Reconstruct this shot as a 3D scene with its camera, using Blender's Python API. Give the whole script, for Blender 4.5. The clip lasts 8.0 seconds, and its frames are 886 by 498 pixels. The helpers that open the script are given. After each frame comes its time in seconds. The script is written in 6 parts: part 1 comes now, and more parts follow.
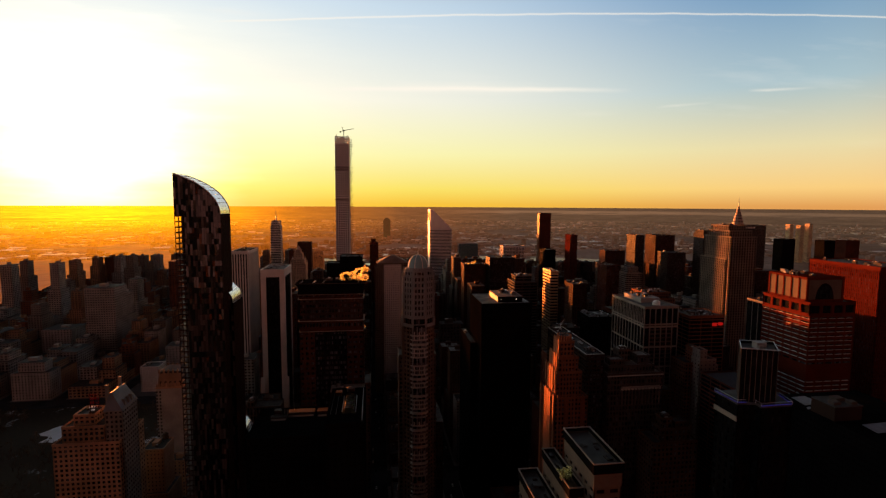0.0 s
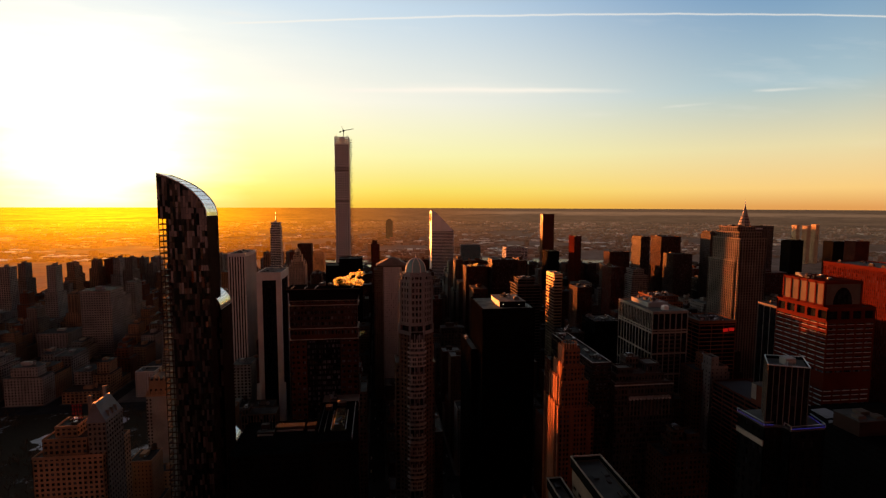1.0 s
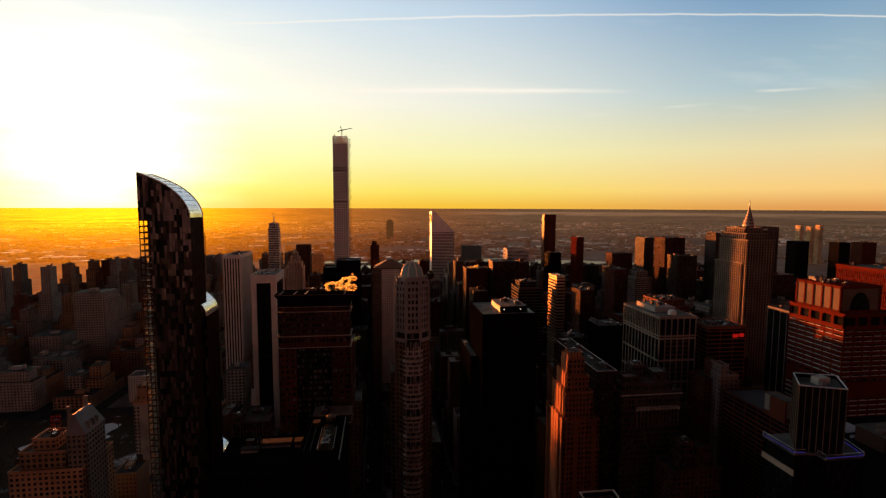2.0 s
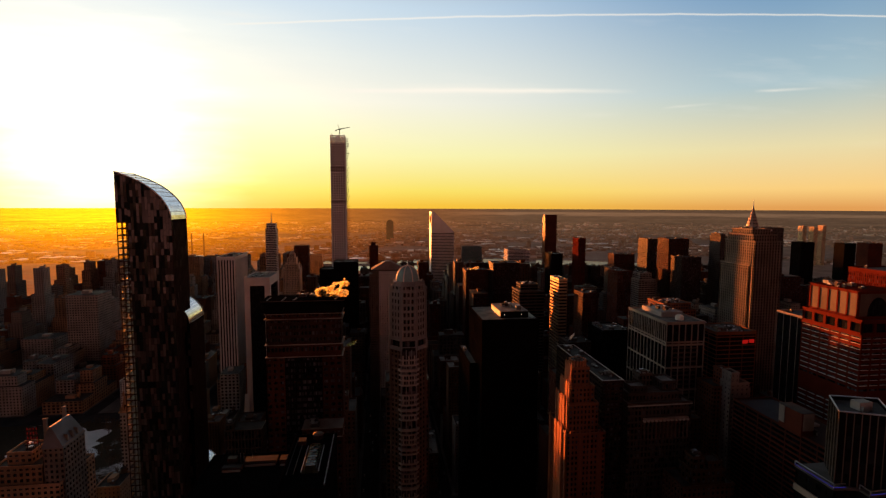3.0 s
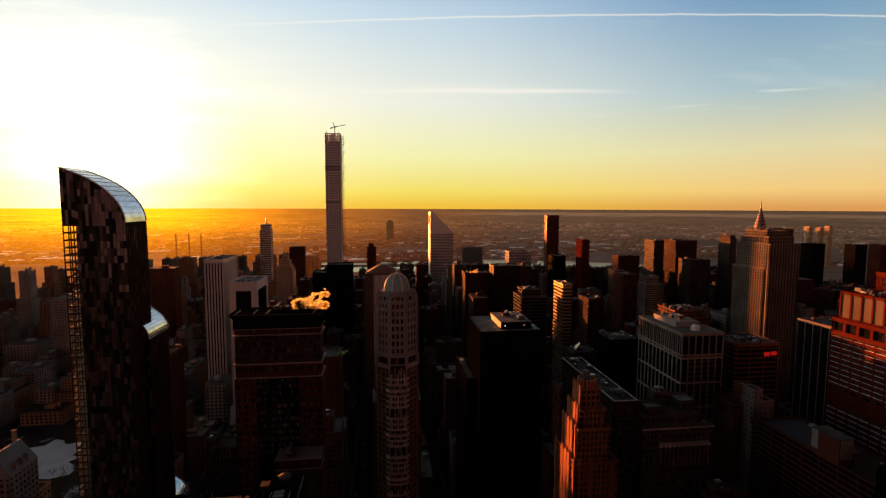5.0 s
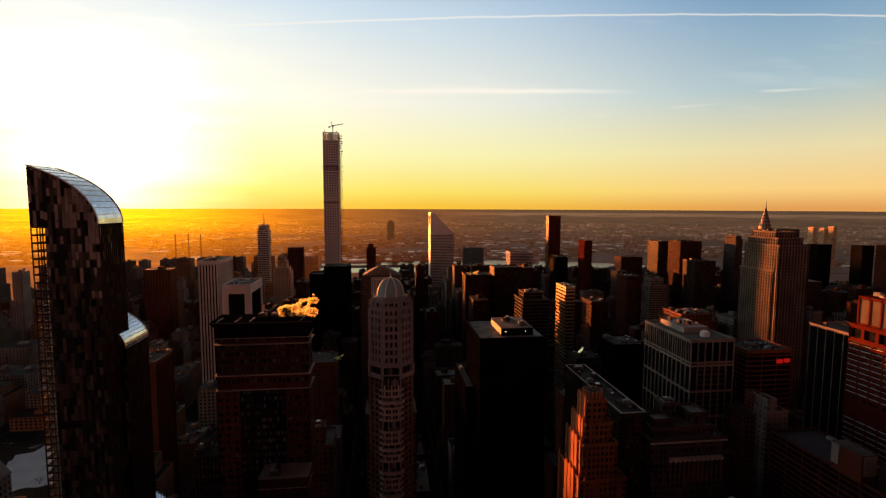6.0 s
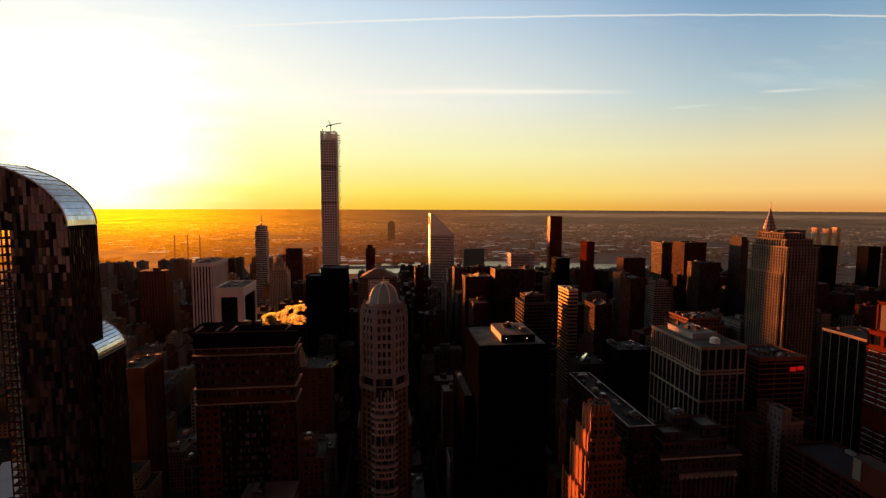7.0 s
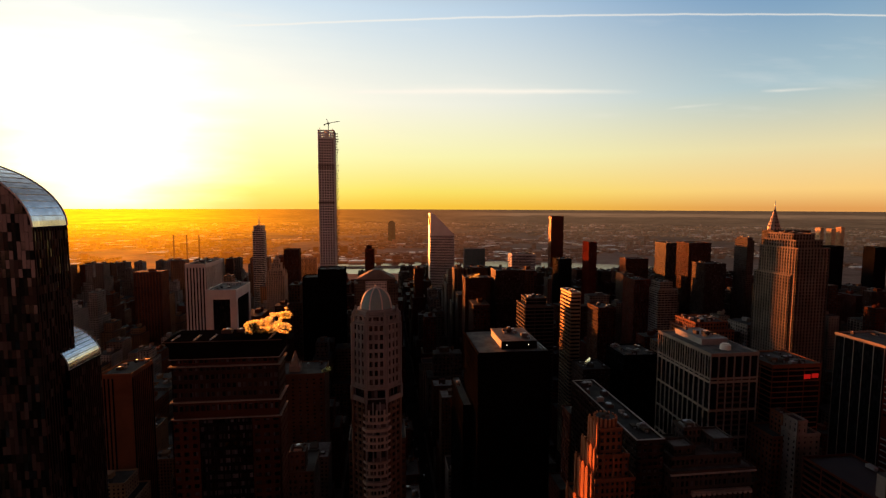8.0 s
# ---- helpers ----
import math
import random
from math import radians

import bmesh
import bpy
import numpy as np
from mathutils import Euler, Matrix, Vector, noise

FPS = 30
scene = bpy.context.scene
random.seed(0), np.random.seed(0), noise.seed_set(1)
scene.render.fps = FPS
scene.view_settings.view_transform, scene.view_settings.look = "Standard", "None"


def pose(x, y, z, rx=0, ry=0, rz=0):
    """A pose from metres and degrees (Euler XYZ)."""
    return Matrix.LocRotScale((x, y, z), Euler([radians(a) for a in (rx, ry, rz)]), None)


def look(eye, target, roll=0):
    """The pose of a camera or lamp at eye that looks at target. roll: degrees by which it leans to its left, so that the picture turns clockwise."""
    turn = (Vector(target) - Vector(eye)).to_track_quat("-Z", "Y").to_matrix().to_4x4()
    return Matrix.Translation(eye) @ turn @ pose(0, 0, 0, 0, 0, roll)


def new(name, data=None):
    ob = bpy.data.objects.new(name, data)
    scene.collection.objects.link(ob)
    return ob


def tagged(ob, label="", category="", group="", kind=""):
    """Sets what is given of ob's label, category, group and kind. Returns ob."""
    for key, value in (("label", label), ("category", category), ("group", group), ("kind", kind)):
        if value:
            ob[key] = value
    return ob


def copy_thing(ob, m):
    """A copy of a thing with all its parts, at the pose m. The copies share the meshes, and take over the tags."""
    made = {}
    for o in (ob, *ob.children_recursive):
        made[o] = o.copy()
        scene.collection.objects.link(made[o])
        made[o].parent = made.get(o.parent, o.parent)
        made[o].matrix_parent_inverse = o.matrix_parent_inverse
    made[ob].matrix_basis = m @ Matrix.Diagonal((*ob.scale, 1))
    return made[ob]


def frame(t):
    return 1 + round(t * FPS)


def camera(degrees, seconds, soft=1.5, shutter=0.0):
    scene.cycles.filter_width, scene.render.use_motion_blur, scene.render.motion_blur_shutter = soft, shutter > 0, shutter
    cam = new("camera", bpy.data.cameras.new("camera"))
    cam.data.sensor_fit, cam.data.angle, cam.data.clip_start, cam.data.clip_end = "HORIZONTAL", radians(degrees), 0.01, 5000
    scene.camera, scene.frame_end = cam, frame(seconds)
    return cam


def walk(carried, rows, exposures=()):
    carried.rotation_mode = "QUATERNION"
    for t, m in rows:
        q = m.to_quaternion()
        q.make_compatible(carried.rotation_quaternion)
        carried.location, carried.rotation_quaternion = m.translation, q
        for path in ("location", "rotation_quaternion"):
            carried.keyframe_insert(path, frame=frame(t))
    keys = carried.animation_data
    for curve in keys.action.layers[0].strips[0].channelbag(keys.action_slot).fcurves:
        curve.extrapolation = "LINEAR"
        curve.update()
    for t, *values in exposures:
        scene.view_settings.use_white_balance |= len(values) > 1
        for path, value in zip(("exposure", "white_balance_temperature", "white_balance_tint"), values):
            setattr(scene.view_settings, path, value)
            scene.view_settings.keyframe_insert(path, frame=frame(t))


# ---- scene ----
cam = camera(84.1, 8.0, soft=1.3)
PATH = [
    (0, (130.627, -315.487, 289.493), (130.902, -313.514, 289.313), 0.3),
    (0.5, (133.313, -307.156, 289.552), (133.582, -305.182, 289.375), 0.2),
    (1, (135.97, -298.873, 289.639), (136.233, -296.898, 289.463), 0.2),
    (1.5, (138.412, -290.605, 289.776), (138.672, -288.629, 289.601), 0.2),
    (3, (144.966, -265.805, 290.598), (145.222, -263.829, 290.424), 0.2),
    (3.5, (147.09, -257.523, 290.718), (147.345, -255.546, 290.544), 0.2),
    (4, (149.23, -249.271, 290.799), (149.483, -247.295, 290.626), 0.2),
    (4.5, (151.479, -241.111, 290.846), (151.732, -239.134, 290.673), 0.2),
    (6, (158.436, -216.948, 291.066), (158.682, -214.971, 290.894), 0.2),
    (6.5, (160.634, -208.996, 291.108), (160.879, -207.019, 290.938), 0.2),
    (7, (162.792, -201.151, 291.141), (163.034, -199.173, 290.971), 0.2),
    (7.5, (164.976, -193.403, 291.151), (165.215, -191.424, 290.98), 0.2),
    (8, (167.036, -185.737, 291.151), (167.274, -183.759, 290.98), 0.2),
]
# the picture is a little lighter and warmer while the sun stands clear of the glass tower
GRADE = [(0, 0.03, 6650, 12), (3.5, 0.03, 6650, 12), (3.9, -0.10, 6300, 8), (4.7, -0.10, 6300, 8), (5.3, 0.03, 6650, 12), (8, 0.03, 6650, 12)]
walk(cam, [(t, look(eye, target, roll)) for t, eye, target, roll in PATH], [(t, 2.2 + stops, kelvin, tint) for t, stops, kelvin, tint in GRADE])

# ---- world, sun, exposure ----
SUN_AZ, SUN_EL = -27.5, 1.7          # degrees from +Y towards +X, and above the horizon
SUN_DIR = Vector((math.sin(radians(SUN_AZ)) * math.cos(radians(SUN_EL)),
                  math.cos(radians(SUN_AZ)) * math.cos(radians(SUN_EL)), math.sin(radians(SUN_EL))))

sun = new("sun", bpy.data.lights.new("sun", "SUN"))
sun.data.energy, sun.data.angle, sun.data.color = 2.9, radians(0.6), (1.0, 0.235, 0.042)
sun.matrix_world = look(SUN_DIR * 1000, (0, 0, 0))


class Nodes:
    """Short notation for node trees."""

    def __init__(self, tree):
        self.tree = tree
        tree.nodes.clear()

    def add(self, kind, inputs=None, **settings):
        node = self.tree.nodes.new(kind)
        if "operation" in settings: node.operation = settings["operation"]
        if "use_clamp" in settings: node.use_clamp = settings["use_clamp"]
        if "data_type" in settings: node.data_type = settings["data_type"]
        if "blend_type" in settings: node.blend_type = settings["blend_type"]
        if "interpolation_type" in settings: node.interpolation_type = settings["interpolation_type"]
        if "noise_dimensions" in settings: node.noise_dimensions = settings["noise_dimensions"]
        for key, value in (inputs or {}).items():
            self.put(node.inputs[key], value)
        return node

    def put(self, socket, value):
        if isinstance(value, bpy.types.NodeSocket):
            self.tree.links.new(value, socket)
        else:
            socket.default_value = value

    def math(self, op, a, b=0.0, clamp=False):
        return self.add("ShaderNodeMath", {0: a, 1: b}, operation=op, use_clamp=clamp).outputs[0]

    def mix(self, factor, a, b, blend="MIX"):
        node = self.add("ShaderNodeMix", data_type="RGBA", blend_type=blend)
        for socket, value in ((node.inputs[0], factor), (node.inputs[6], a), (node.inputs[7], b)):
            self.put(socket, value if isinstance(value, (float, int, bpy.types.NodeSocket)) else (*value, 1)[:4])
        return node.outputs[2]

    def ramp(self, factor, stops, ease="LINEAR"):
        node = self.add("ShaderNodeValToRGB", {0: factor})
        node.color_ramp.interpolation = ease
        els = node.color_ramp.elements
        while len(els) < len(stops):
            els.new(0.5)
        for el, (place, colour) in zip(els, stops):
            el.position, el.color = place, (*colour, 1)
        return node.outputs[0]

    def noise(self, vector, scale, detail=3.0, rough=0.5):
        return self.add("ShaderNodeTexNoise", {"Vector": vector, "Scale": scale, "Detail": detail, "Roughness": rough}).outputs[0]


def make_sky():
    world = bpy.data.worlds.new("sky")
    scene.world = world
    world.use_nodes = True
    n = Nodes(world.node_tree)
    d = n.add("ShaderNodeTexCoord").outputs["Generated"]
    xyz = n.add("ShaderNodeSeparateXYZ", {0: d})
    x, y, z = xyz.outputs
    el = n.math("MAXIMUM", z, 0.0)
    bright = (SUN_DIR + Vector((0, 0, 0.04))).normalized()
    cos_sun = n.add("ShaderNodeVectorMath", {0: d, 1: bright}, operation="DOT_PRODUCT").outputs["Value"]
    flat = Vector((SUN_DIR.x, SUN_DIR.y, 0)).normalized()
    cos_az = n.add("ShaderNodeVectorMath", {0: d, 1: flat}, operation="DOT_PRODUCT").outputs["Value"]
    tex = n.add("ShaderNodeTexSky")
    tex.sky_type, tex.sun_disc, tex.sun_elevation, tex.sun_rotation = "NISHITA", False, radians(SUN_EL), radians(SUN_AZ)
    tex.altitude, tex.air_density, tex.dust_density, tex.ozone_density = 290, 1.2, 3.0, 1.0
    nishita = tex.outputs[0]
    # colour by height above the horizon: towards the sun, far from it, and behind
    near = n.ramp(el, [(0.0, (1.0, 0.60, 0.05)), (0.03, (1.0, 0.82, 0.14)), (0.10, (1.0, 0.98, 0.48)), (0.20, (0.98, 0.98, 0.84)),
                       (0.36, (0.64, 0.80, 0.92)), (0.6, (0.05, 0.035, 0.038)), (1.0, (0.006, 0.0034, 0.004))])
    side = n.ramp(el, [(0.0, (0.80, 0.37, 0.10)), (0.03, (1.0, 0.66, 0.23)), (0.10, (0.85, 0.76, 0.44)), (0.20, (0.42, 0.58, 0.64)),
                       (0.36, (0.140, 0.315, 0.55)), (0.6, (0.03, 0.025, 0.03)), (1.0, (0.006, 0.0034, 0.004))])
    back = n.ramp(el, [(0.0, (1.05, 0.390, 0.300)), (0.10, (0.68, 0.250, 0.200)), (0.24, (0.038, 0.015, 0.015)), (1.0, (0.006, 0.0028, 0.0032))])
    towards = n.add("ShaderNodeMapRange", {0: cos_az, 1: 0.30, 2: 0.93}, interpolation_type="SMOOTHSTEP").outputs[0]
    away = n.add("ShaderNodeMapRange", {0: cos_az, 1: 0.28, 2: -0.12}, interpolation_type="SMOOTHSTEP").outputs[0]
    sky = n.mix(away, n.mix(towards, side, near), back)
    sky = n.mix(0.08, sky, n.mix(1.0, nishita, (0.05, 0.05, 0.05), "MULTIPLY"))
    # glow of the haze round the sun
    ahead = n.math("MAXIMUM", y, 0.05)
    u, v = n.math("DIVIDE", x, ahead), n.math("DIVIDE", z, ahead)
    veil = n.noise(n.add("ShaderNodeCombineXYZ", {0: n.math("MULTIPLY", u, 1.3), 1: n.math("MULTIPLY", v, 8.0), 2: 3.0}).outputs[0], 2.4, 5.0, 0.6)
    angle = n.math("ADD", n.math("ARCCOSINE", cos_sun), n.math("MULTIPLY", n.math("SUBTRACT", veil, 0.5), 0.16))
    halo = n.math("POWER", n.math("SUBTRACT", 1.0, n.math("DIVIDE", angle, 0.62), True), 2.0)
    core = n.math("POWER", n.math("SUBTRACT", 1.0, n.math("DIVIDE", angle, 0.26), True), 1.2)
    glow = n.math("ADD", n.math("MULTIPLY", halo, 0.5), n.math("MULTIPLY", core, 0.8))
    sky = n.mix(1.0, sky, n.mix(1.0, n.mix(glow, (1.0, 0.75, 0.35), (1.0, 0.95, 0.8)), n.math("MULTIPLY", glow, 1.1), "MULTIPLY"), "ADD")
    # thin streaks of high cloud and a long vapour trail
    plane = n.add("ShaderNodeCombineXYZ", {0: u, 1: n.math("MULTIPLY", v, 7.0), 2: 0.0}).outputs[0]
    wisps = n.noise(plane, 1.6, 5.0, 0.6)
    wisps = n.add("ShaderNodeMapRange", {0: wisps, 1: 0.56, 2: 0.80, 3: 0.0, 4: 0.22}).outputs[0]
    high = n.add("ShaderNodeMapRange", {0: v, 1: 0.10, 2: 0.2}).outputs[0]
    sky = n.mix(n.math("MULTIPLY", wisps, high), sky, (0.95, 0.93, 0.86))

    def streak(sky, u0, u1, v0, slope, bend, width, strength):
        wob = n.math("MULTIPLY", n.math("SUBTRACT", n.noise(n.add("ShaderNodeCombineXYZ", {0: u}).outputs[0], 9.0), 0.5), 0.006)
        t = n.math("SUBTRACT", u, u0)
        line = n.math("ADD", n.math("ADD", v0, n.math("MULTIPLY", t, slope)), n.math("ADD", wob, n.math("MULTIPLY", n.math("MULTIPLY", t, t), bend)))
        off = n.math("ABSOLUTE", n.math("SUBTRACT", v, line))
        core = n.math("SUBTRACT", 1.0, n.math("DIVIDE", off, width), True)
        ends = n.math("MULTIPLY", n.add("ShaderNodeMapRange", {0: u, 1: u0, 2: u0 + 0.05}).outputs[0],
                      n.add("ShaderNodeMapRange", {0: u, 1: u1, 2: u1 - 0.2}).outputs[0])
        return n.mix(n.math("MULTIPLY", n.math("MULTIPLY", core, ends), strength), sky, (0.98, 0.93, 0.82))

    sky = streak(sky, -0.2990, 1.395, 0.3365, 0.0920, -0.0210, 0.0030, 0.62)
    sky = streak(sky, -0.0886, 0.545, 0.2227, 0.0400, -0.0135, 0.0065, 0.75)
    sky = streak(sky, 0.02, 0.40, 0.2290, 0.0300, -0.0135, 0.0150, 0.35)
    sky = streak(sky, 0.8098, 0.990, 0.2517, 0.0712, 0.0, 0.0045, 0.7)
    sky = streak(sky, 0.5950, 0.737, 0.2084, 0.1204, 0.0, 0.0040, 0.55)
    sky = streak(sky, 0.4100, 0.520, 0.1895, 0.0450, 0.0, 0.0080, 0.3)
    sky = streak(sky, -0.3189, -0.173, 0.3590, -0.0397, 0.0, 0.0080, 0.4)
    n.add("ShaderNodeOutputWorld", {0: n.add("ShaderNodeBackground", {0: sky, 1: 0.218}).outputs[0]})


make_sky()


# ---- materials ----
EYE = (150.0, -250.0, 290.0)         # the middle of the flight
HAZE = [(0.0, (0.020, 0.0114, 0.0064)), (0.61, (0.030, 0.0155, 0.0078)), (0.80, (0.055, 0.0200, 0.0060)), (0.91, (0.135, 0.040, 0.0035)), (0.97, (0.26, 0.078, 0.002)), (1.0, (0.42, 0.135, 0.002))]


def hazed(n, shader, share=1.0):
    """Paints the glow of the hazy distance on as emission, thicker beyond two kilometres, warmest under the sun."""
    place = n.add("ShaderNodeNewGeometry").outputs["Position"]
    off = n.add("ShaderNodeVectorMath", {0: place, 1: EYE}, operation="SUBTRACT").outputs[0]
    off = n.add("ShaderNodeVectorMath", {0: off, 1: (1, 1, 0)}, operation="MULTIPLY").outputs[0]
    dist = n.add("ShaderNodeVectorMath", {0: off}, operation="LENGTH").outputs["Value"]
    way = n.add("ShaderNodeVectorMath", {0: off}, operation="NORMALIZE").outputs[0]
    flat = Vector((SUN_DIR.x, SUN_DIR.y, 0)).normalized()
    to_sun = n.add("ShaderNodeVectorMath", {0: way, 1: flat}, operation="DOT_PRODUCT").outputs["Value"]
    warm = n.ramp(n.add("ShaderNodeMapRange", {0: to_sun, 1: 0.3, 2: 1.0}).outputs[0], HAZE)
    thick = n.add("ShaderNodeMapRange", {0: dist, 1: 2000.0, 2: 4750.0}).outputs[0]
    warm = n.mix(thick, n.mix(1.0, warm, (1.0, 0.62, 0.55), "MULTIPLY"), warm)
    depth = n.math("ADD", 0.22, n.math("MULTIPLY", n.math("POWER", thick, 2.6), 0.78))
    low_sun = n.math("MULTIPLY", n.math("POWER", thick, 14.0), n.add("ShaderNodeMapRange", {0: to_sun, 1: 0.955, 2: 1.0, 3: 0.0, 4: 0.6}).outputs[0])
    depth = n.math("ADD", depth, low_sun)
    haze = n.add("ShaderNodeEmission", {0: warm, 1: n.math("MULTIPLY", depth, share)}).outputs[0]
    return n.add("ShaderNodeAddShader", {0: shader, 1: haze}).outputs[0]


def surface(name, colour, rough=0.8, metal=0.0, spread=0.25, grain=0.6, bump=0.05, island=False, each=0.0, stain=(0.35, 0.6), spec=0.12, patch=0.05, haze=0.0):
    """A worn surface: large stains, fine grain, and a shade of its own for each object or each loose piece."""
    m = bpy.data.materials.new(name)
    m.use_nodes = True
    n = Nodes(m.node_tree)
    at = n.add("ShaderNodeNewGeometry")
    place = at.outputs["Position"]
    big = n.noise(place, patch, 4.0)
    fine = n.noise(place, grain, 5.0, 0.65)
    dark, light = [c * (1 - spread) for c in colour], [min(1.0, c * (1 + spread)) for c in colour]
    col = n.mix(fine, dark, light)
    worn = n.add("ShaderNodeMapRange", {0: big, 1: stain[0], 2: stain[1], 3: 1 - spread, 4: 1.0 + spread * 0.4}).outputs[0]
    col = n.mix(1.0, col, worn, "MULTIPLY")
    if each:
        pick = at.outputs["Random Per Island"] if island else n.add("ShaderNodeObjectInfo").outputs["Random"]
        shade = n.add("ShaderNodeMapRange", {0: pick, 3: 1 - each, 4: 1 + each}).outputs[0]
        col = n.mix(1.0, col, shade, "MULTIPLY")
    gloss = n.add("ShaderNodeMapRange", {0: fine, 3: max(0.02, rough - 0.1), 4: min(1.0, rough + 0.1)}).outputs[0]
    inputs = {"Base Color": col, "Roughness": gloss, "Metallic": metal, "Specular IOR Level": spec}
    if bump:
        inputs["Normal"] = n.add("ShaderNodeBump", {"Strength": bump, "Distance": 0.3, "Height": fine}).outputs[0]
    shader = n.add("ShaderNodeBsdfPrincipled", inputs).outputs[0]
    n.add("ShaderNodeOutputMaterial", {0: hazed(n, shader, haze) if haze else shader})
    return m


def glazing(name, tint, rough=0.12, each=0.7, island=True, tilt=0.05, bay=1.5, floor=3.4, spec=0.5, boost=6.0):
    """Window glass before dark rooms: each pane has its own shade (blinds, curtains, sky reflection painted into the
    colour) and hangs a little askew.
    """
    m = bpy.data.materials.new(name)
    m.use_nodes = True
    n = Nodes(m.node_tree)
    at = n.add("ShaderNodeNewGeometry")
    if island:
        pick = at.outputs["Random Per Island"]
    else:
        cell = n.add("ShaderNodeVectorMath", {0: n.add("ShaderNodeVectorMath", {0: at.outputs["Position"], 1: (1 / bay, 1 / bay, 1 / floor)}, operation="MULTIPLY").outputs[0]}, operation="FLOOR").outputs[0]
        pick = n.add("ShaderNodeTexWhiteNoise", {0: cell}).outputs["Value"]
    shade = n.add("ShaderNodeMapRange", {0: n.math("POWER", pick, 3.0), 3: 1 - each, 4: 1 + boost * each}).outputs[0]
    col = n.mix(1.0, tint, shade, "MULTIPLY")
    lean = n.add("ShaderNodeTexWhiteNoise", {1: pick}, noise_dimensions="1D").outputs["Color"]
    lean = n.add("ShaderNodeVectorMath", {0: lean, 1: (0.5, 0.5, 0.5)}, operation="SUBTRACT").outputs[0]
    lean = n.add("ShaderNodeVectorMath", {0: lean, 3: tilt}, operation="SCALE").outputs[0]
    normal = n.add("ShaderNodeVectorMath", {0: at.outputs["Normal"], 1: lean}, operation="ADD").outputs[0]
    n.add("ShaderNodeOutputMaterial", {0: n.add("ShaderNodeBsdfPrincipled", {"Base Color": col, "Roughness": rough, "IOR": 1.5, "Specular IOR Level": spec, "Normal": normal}).outputs[0]})
    return m


GLASS = glazing("window_glass", (0.010, 0.010, 0.011), island=False, boost=15.0, spec=0.4)
GLASS_PANEL = glazing("mottled_glass_panel", (0.014, 0.011, 0.010), rough=0.10, each=0.9, tilt=0.20, boost=6.5)
BLACK_GLASS = glazing("black_glass", (0.006, 0.006, 0.007), each=0.3, island=False, rough=0.2, tilt=0.02, spec=0.06)
GLASS_BAY = glazing("bay_window_glass", (0.008, 0.008, 0.009), island=False, boost=30.0, spec=0.3, bay=2.2, floor=3.3)
GLASS_DIM = glazing("dim_window_glass", (0.006, 0.006, 0.007), island=False, boost=24.0, spec=0.3, bay=1.2, floor=3.55)
GREEN_GLASS = glazing("dark_green_glass", (0.030, 0.042, 0.022), island=False, each=0.5, boost=2.0, spec=0.25)
MATT_GLASS = surface("unlit_black_glass", (0.006, 0.0055, 0.0055), rough=0.5, spread=0.2, spec=0.0, bump=0.0)
TEAL_GLASS = glazing("teal_glass", (0.10, 0.22, 0.25), island=False, boost=1.2, each=0.4)
BAY_STONE = surface("pale_bay_stone", (0.42, 0.395, 0.36), each=0.1)
GREY_STONE = surface("grey_stone", (0.225, 0.240, 0.245), each=0.12)
SKYLIGHT_PANE = surface("bright_skylight_pane", (0.85, 0.85, 0.83), rough=0.06, metal=0.95, spread=0.05, bump=0.0)
SILVER_ROOF = surface("silver_roof_panel", (0.72, 0.75, 0.79), rough=0.2, metal=0.9, spread=0.1, bump=0.02, island=True, each=0.25)
SLAB_STONE = surface("slab_limestone", (0.20, 0.160, 0.130), each=0.1)
LIMESTONE = surface("limestone", (0.14, 0.105, 0.082), each=0.15)
PALE_BRICK = surface("pale_buff_brick", (0.46, 0.38, 0.31), each=0.1)
PALE_STONE = surface("pale_stone", (0.27, 0.225, 0.190), each=0.1)
WHITE_METAL = surface("white_metal_cladding", (0.70, 0.74, 0.78), rough=0.40, metal=0.1, spec=0.6, spread=0.08, bump=0.02)
BRONZE_METAL = surface("bronze_metal_cladding", (0.55, 0.40, 0.26), rough=0.30, metal=0.7, spec=0.5, spread=0.15, bump=0.02)
MARBLE = surface("white_marble", (0.76, 0.72, 0.67), rough=0.45, spread=0.1)
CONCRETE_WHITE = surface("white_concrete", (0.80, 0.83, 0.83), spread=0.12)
CONCRETE = surface("concrete", (0.085, 0.064, 0.054), each=0.2)
BROWN_BRICK = surface("brown_brick", (0.062, 0.020, 0.011), each=0.25, grain=1.2)
RED_BRICK = surface("red_brick", (0.095, 0.022, 0.012), each=0.25, grain=1.2)
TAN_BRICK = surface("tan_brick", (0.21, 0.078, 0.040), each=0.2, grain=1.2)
# lighter copy of the tan brick, with the sun's orange light painted in
SUNLIT_TAN = surface("sunlit_tan_brick", (0.40, 0.15, 0.075), each=0.1, grain=1.2)
# white for the painted window reflections and the column heads
BAND_WHITE = surface("band_white", (0.60, 0.57, 0.53), each=0.1)
BRONZE_GLASS = surface("bronze_glass", (0.085, 0.026, 0.016), rough=0.4, spread=0.2, spec=0.1)
CREAM_BRICK = surface("cream_brick", (0.42, 0.25, 0.15), each=0.2, grain=1.2)
BUFF_BRICK = surface("buff_brick", (0.09, 0.044, 0.026), each=0.2, grain=1.2)
RED_GRANITE = surface("red_granite", (0.105, 0.018, 0.010), rough=0.7, spread=0.15, spec=0.0)
BLACK_STEEL = surface("black_steel", (0.008, 0.0075, 0.0075), rough=0.6, spread=0.3, spec=0.0)
DARK_STONE = surface("dark_stone", (0.036, 0.018, 0.014), rough=0.6, each=0.2)
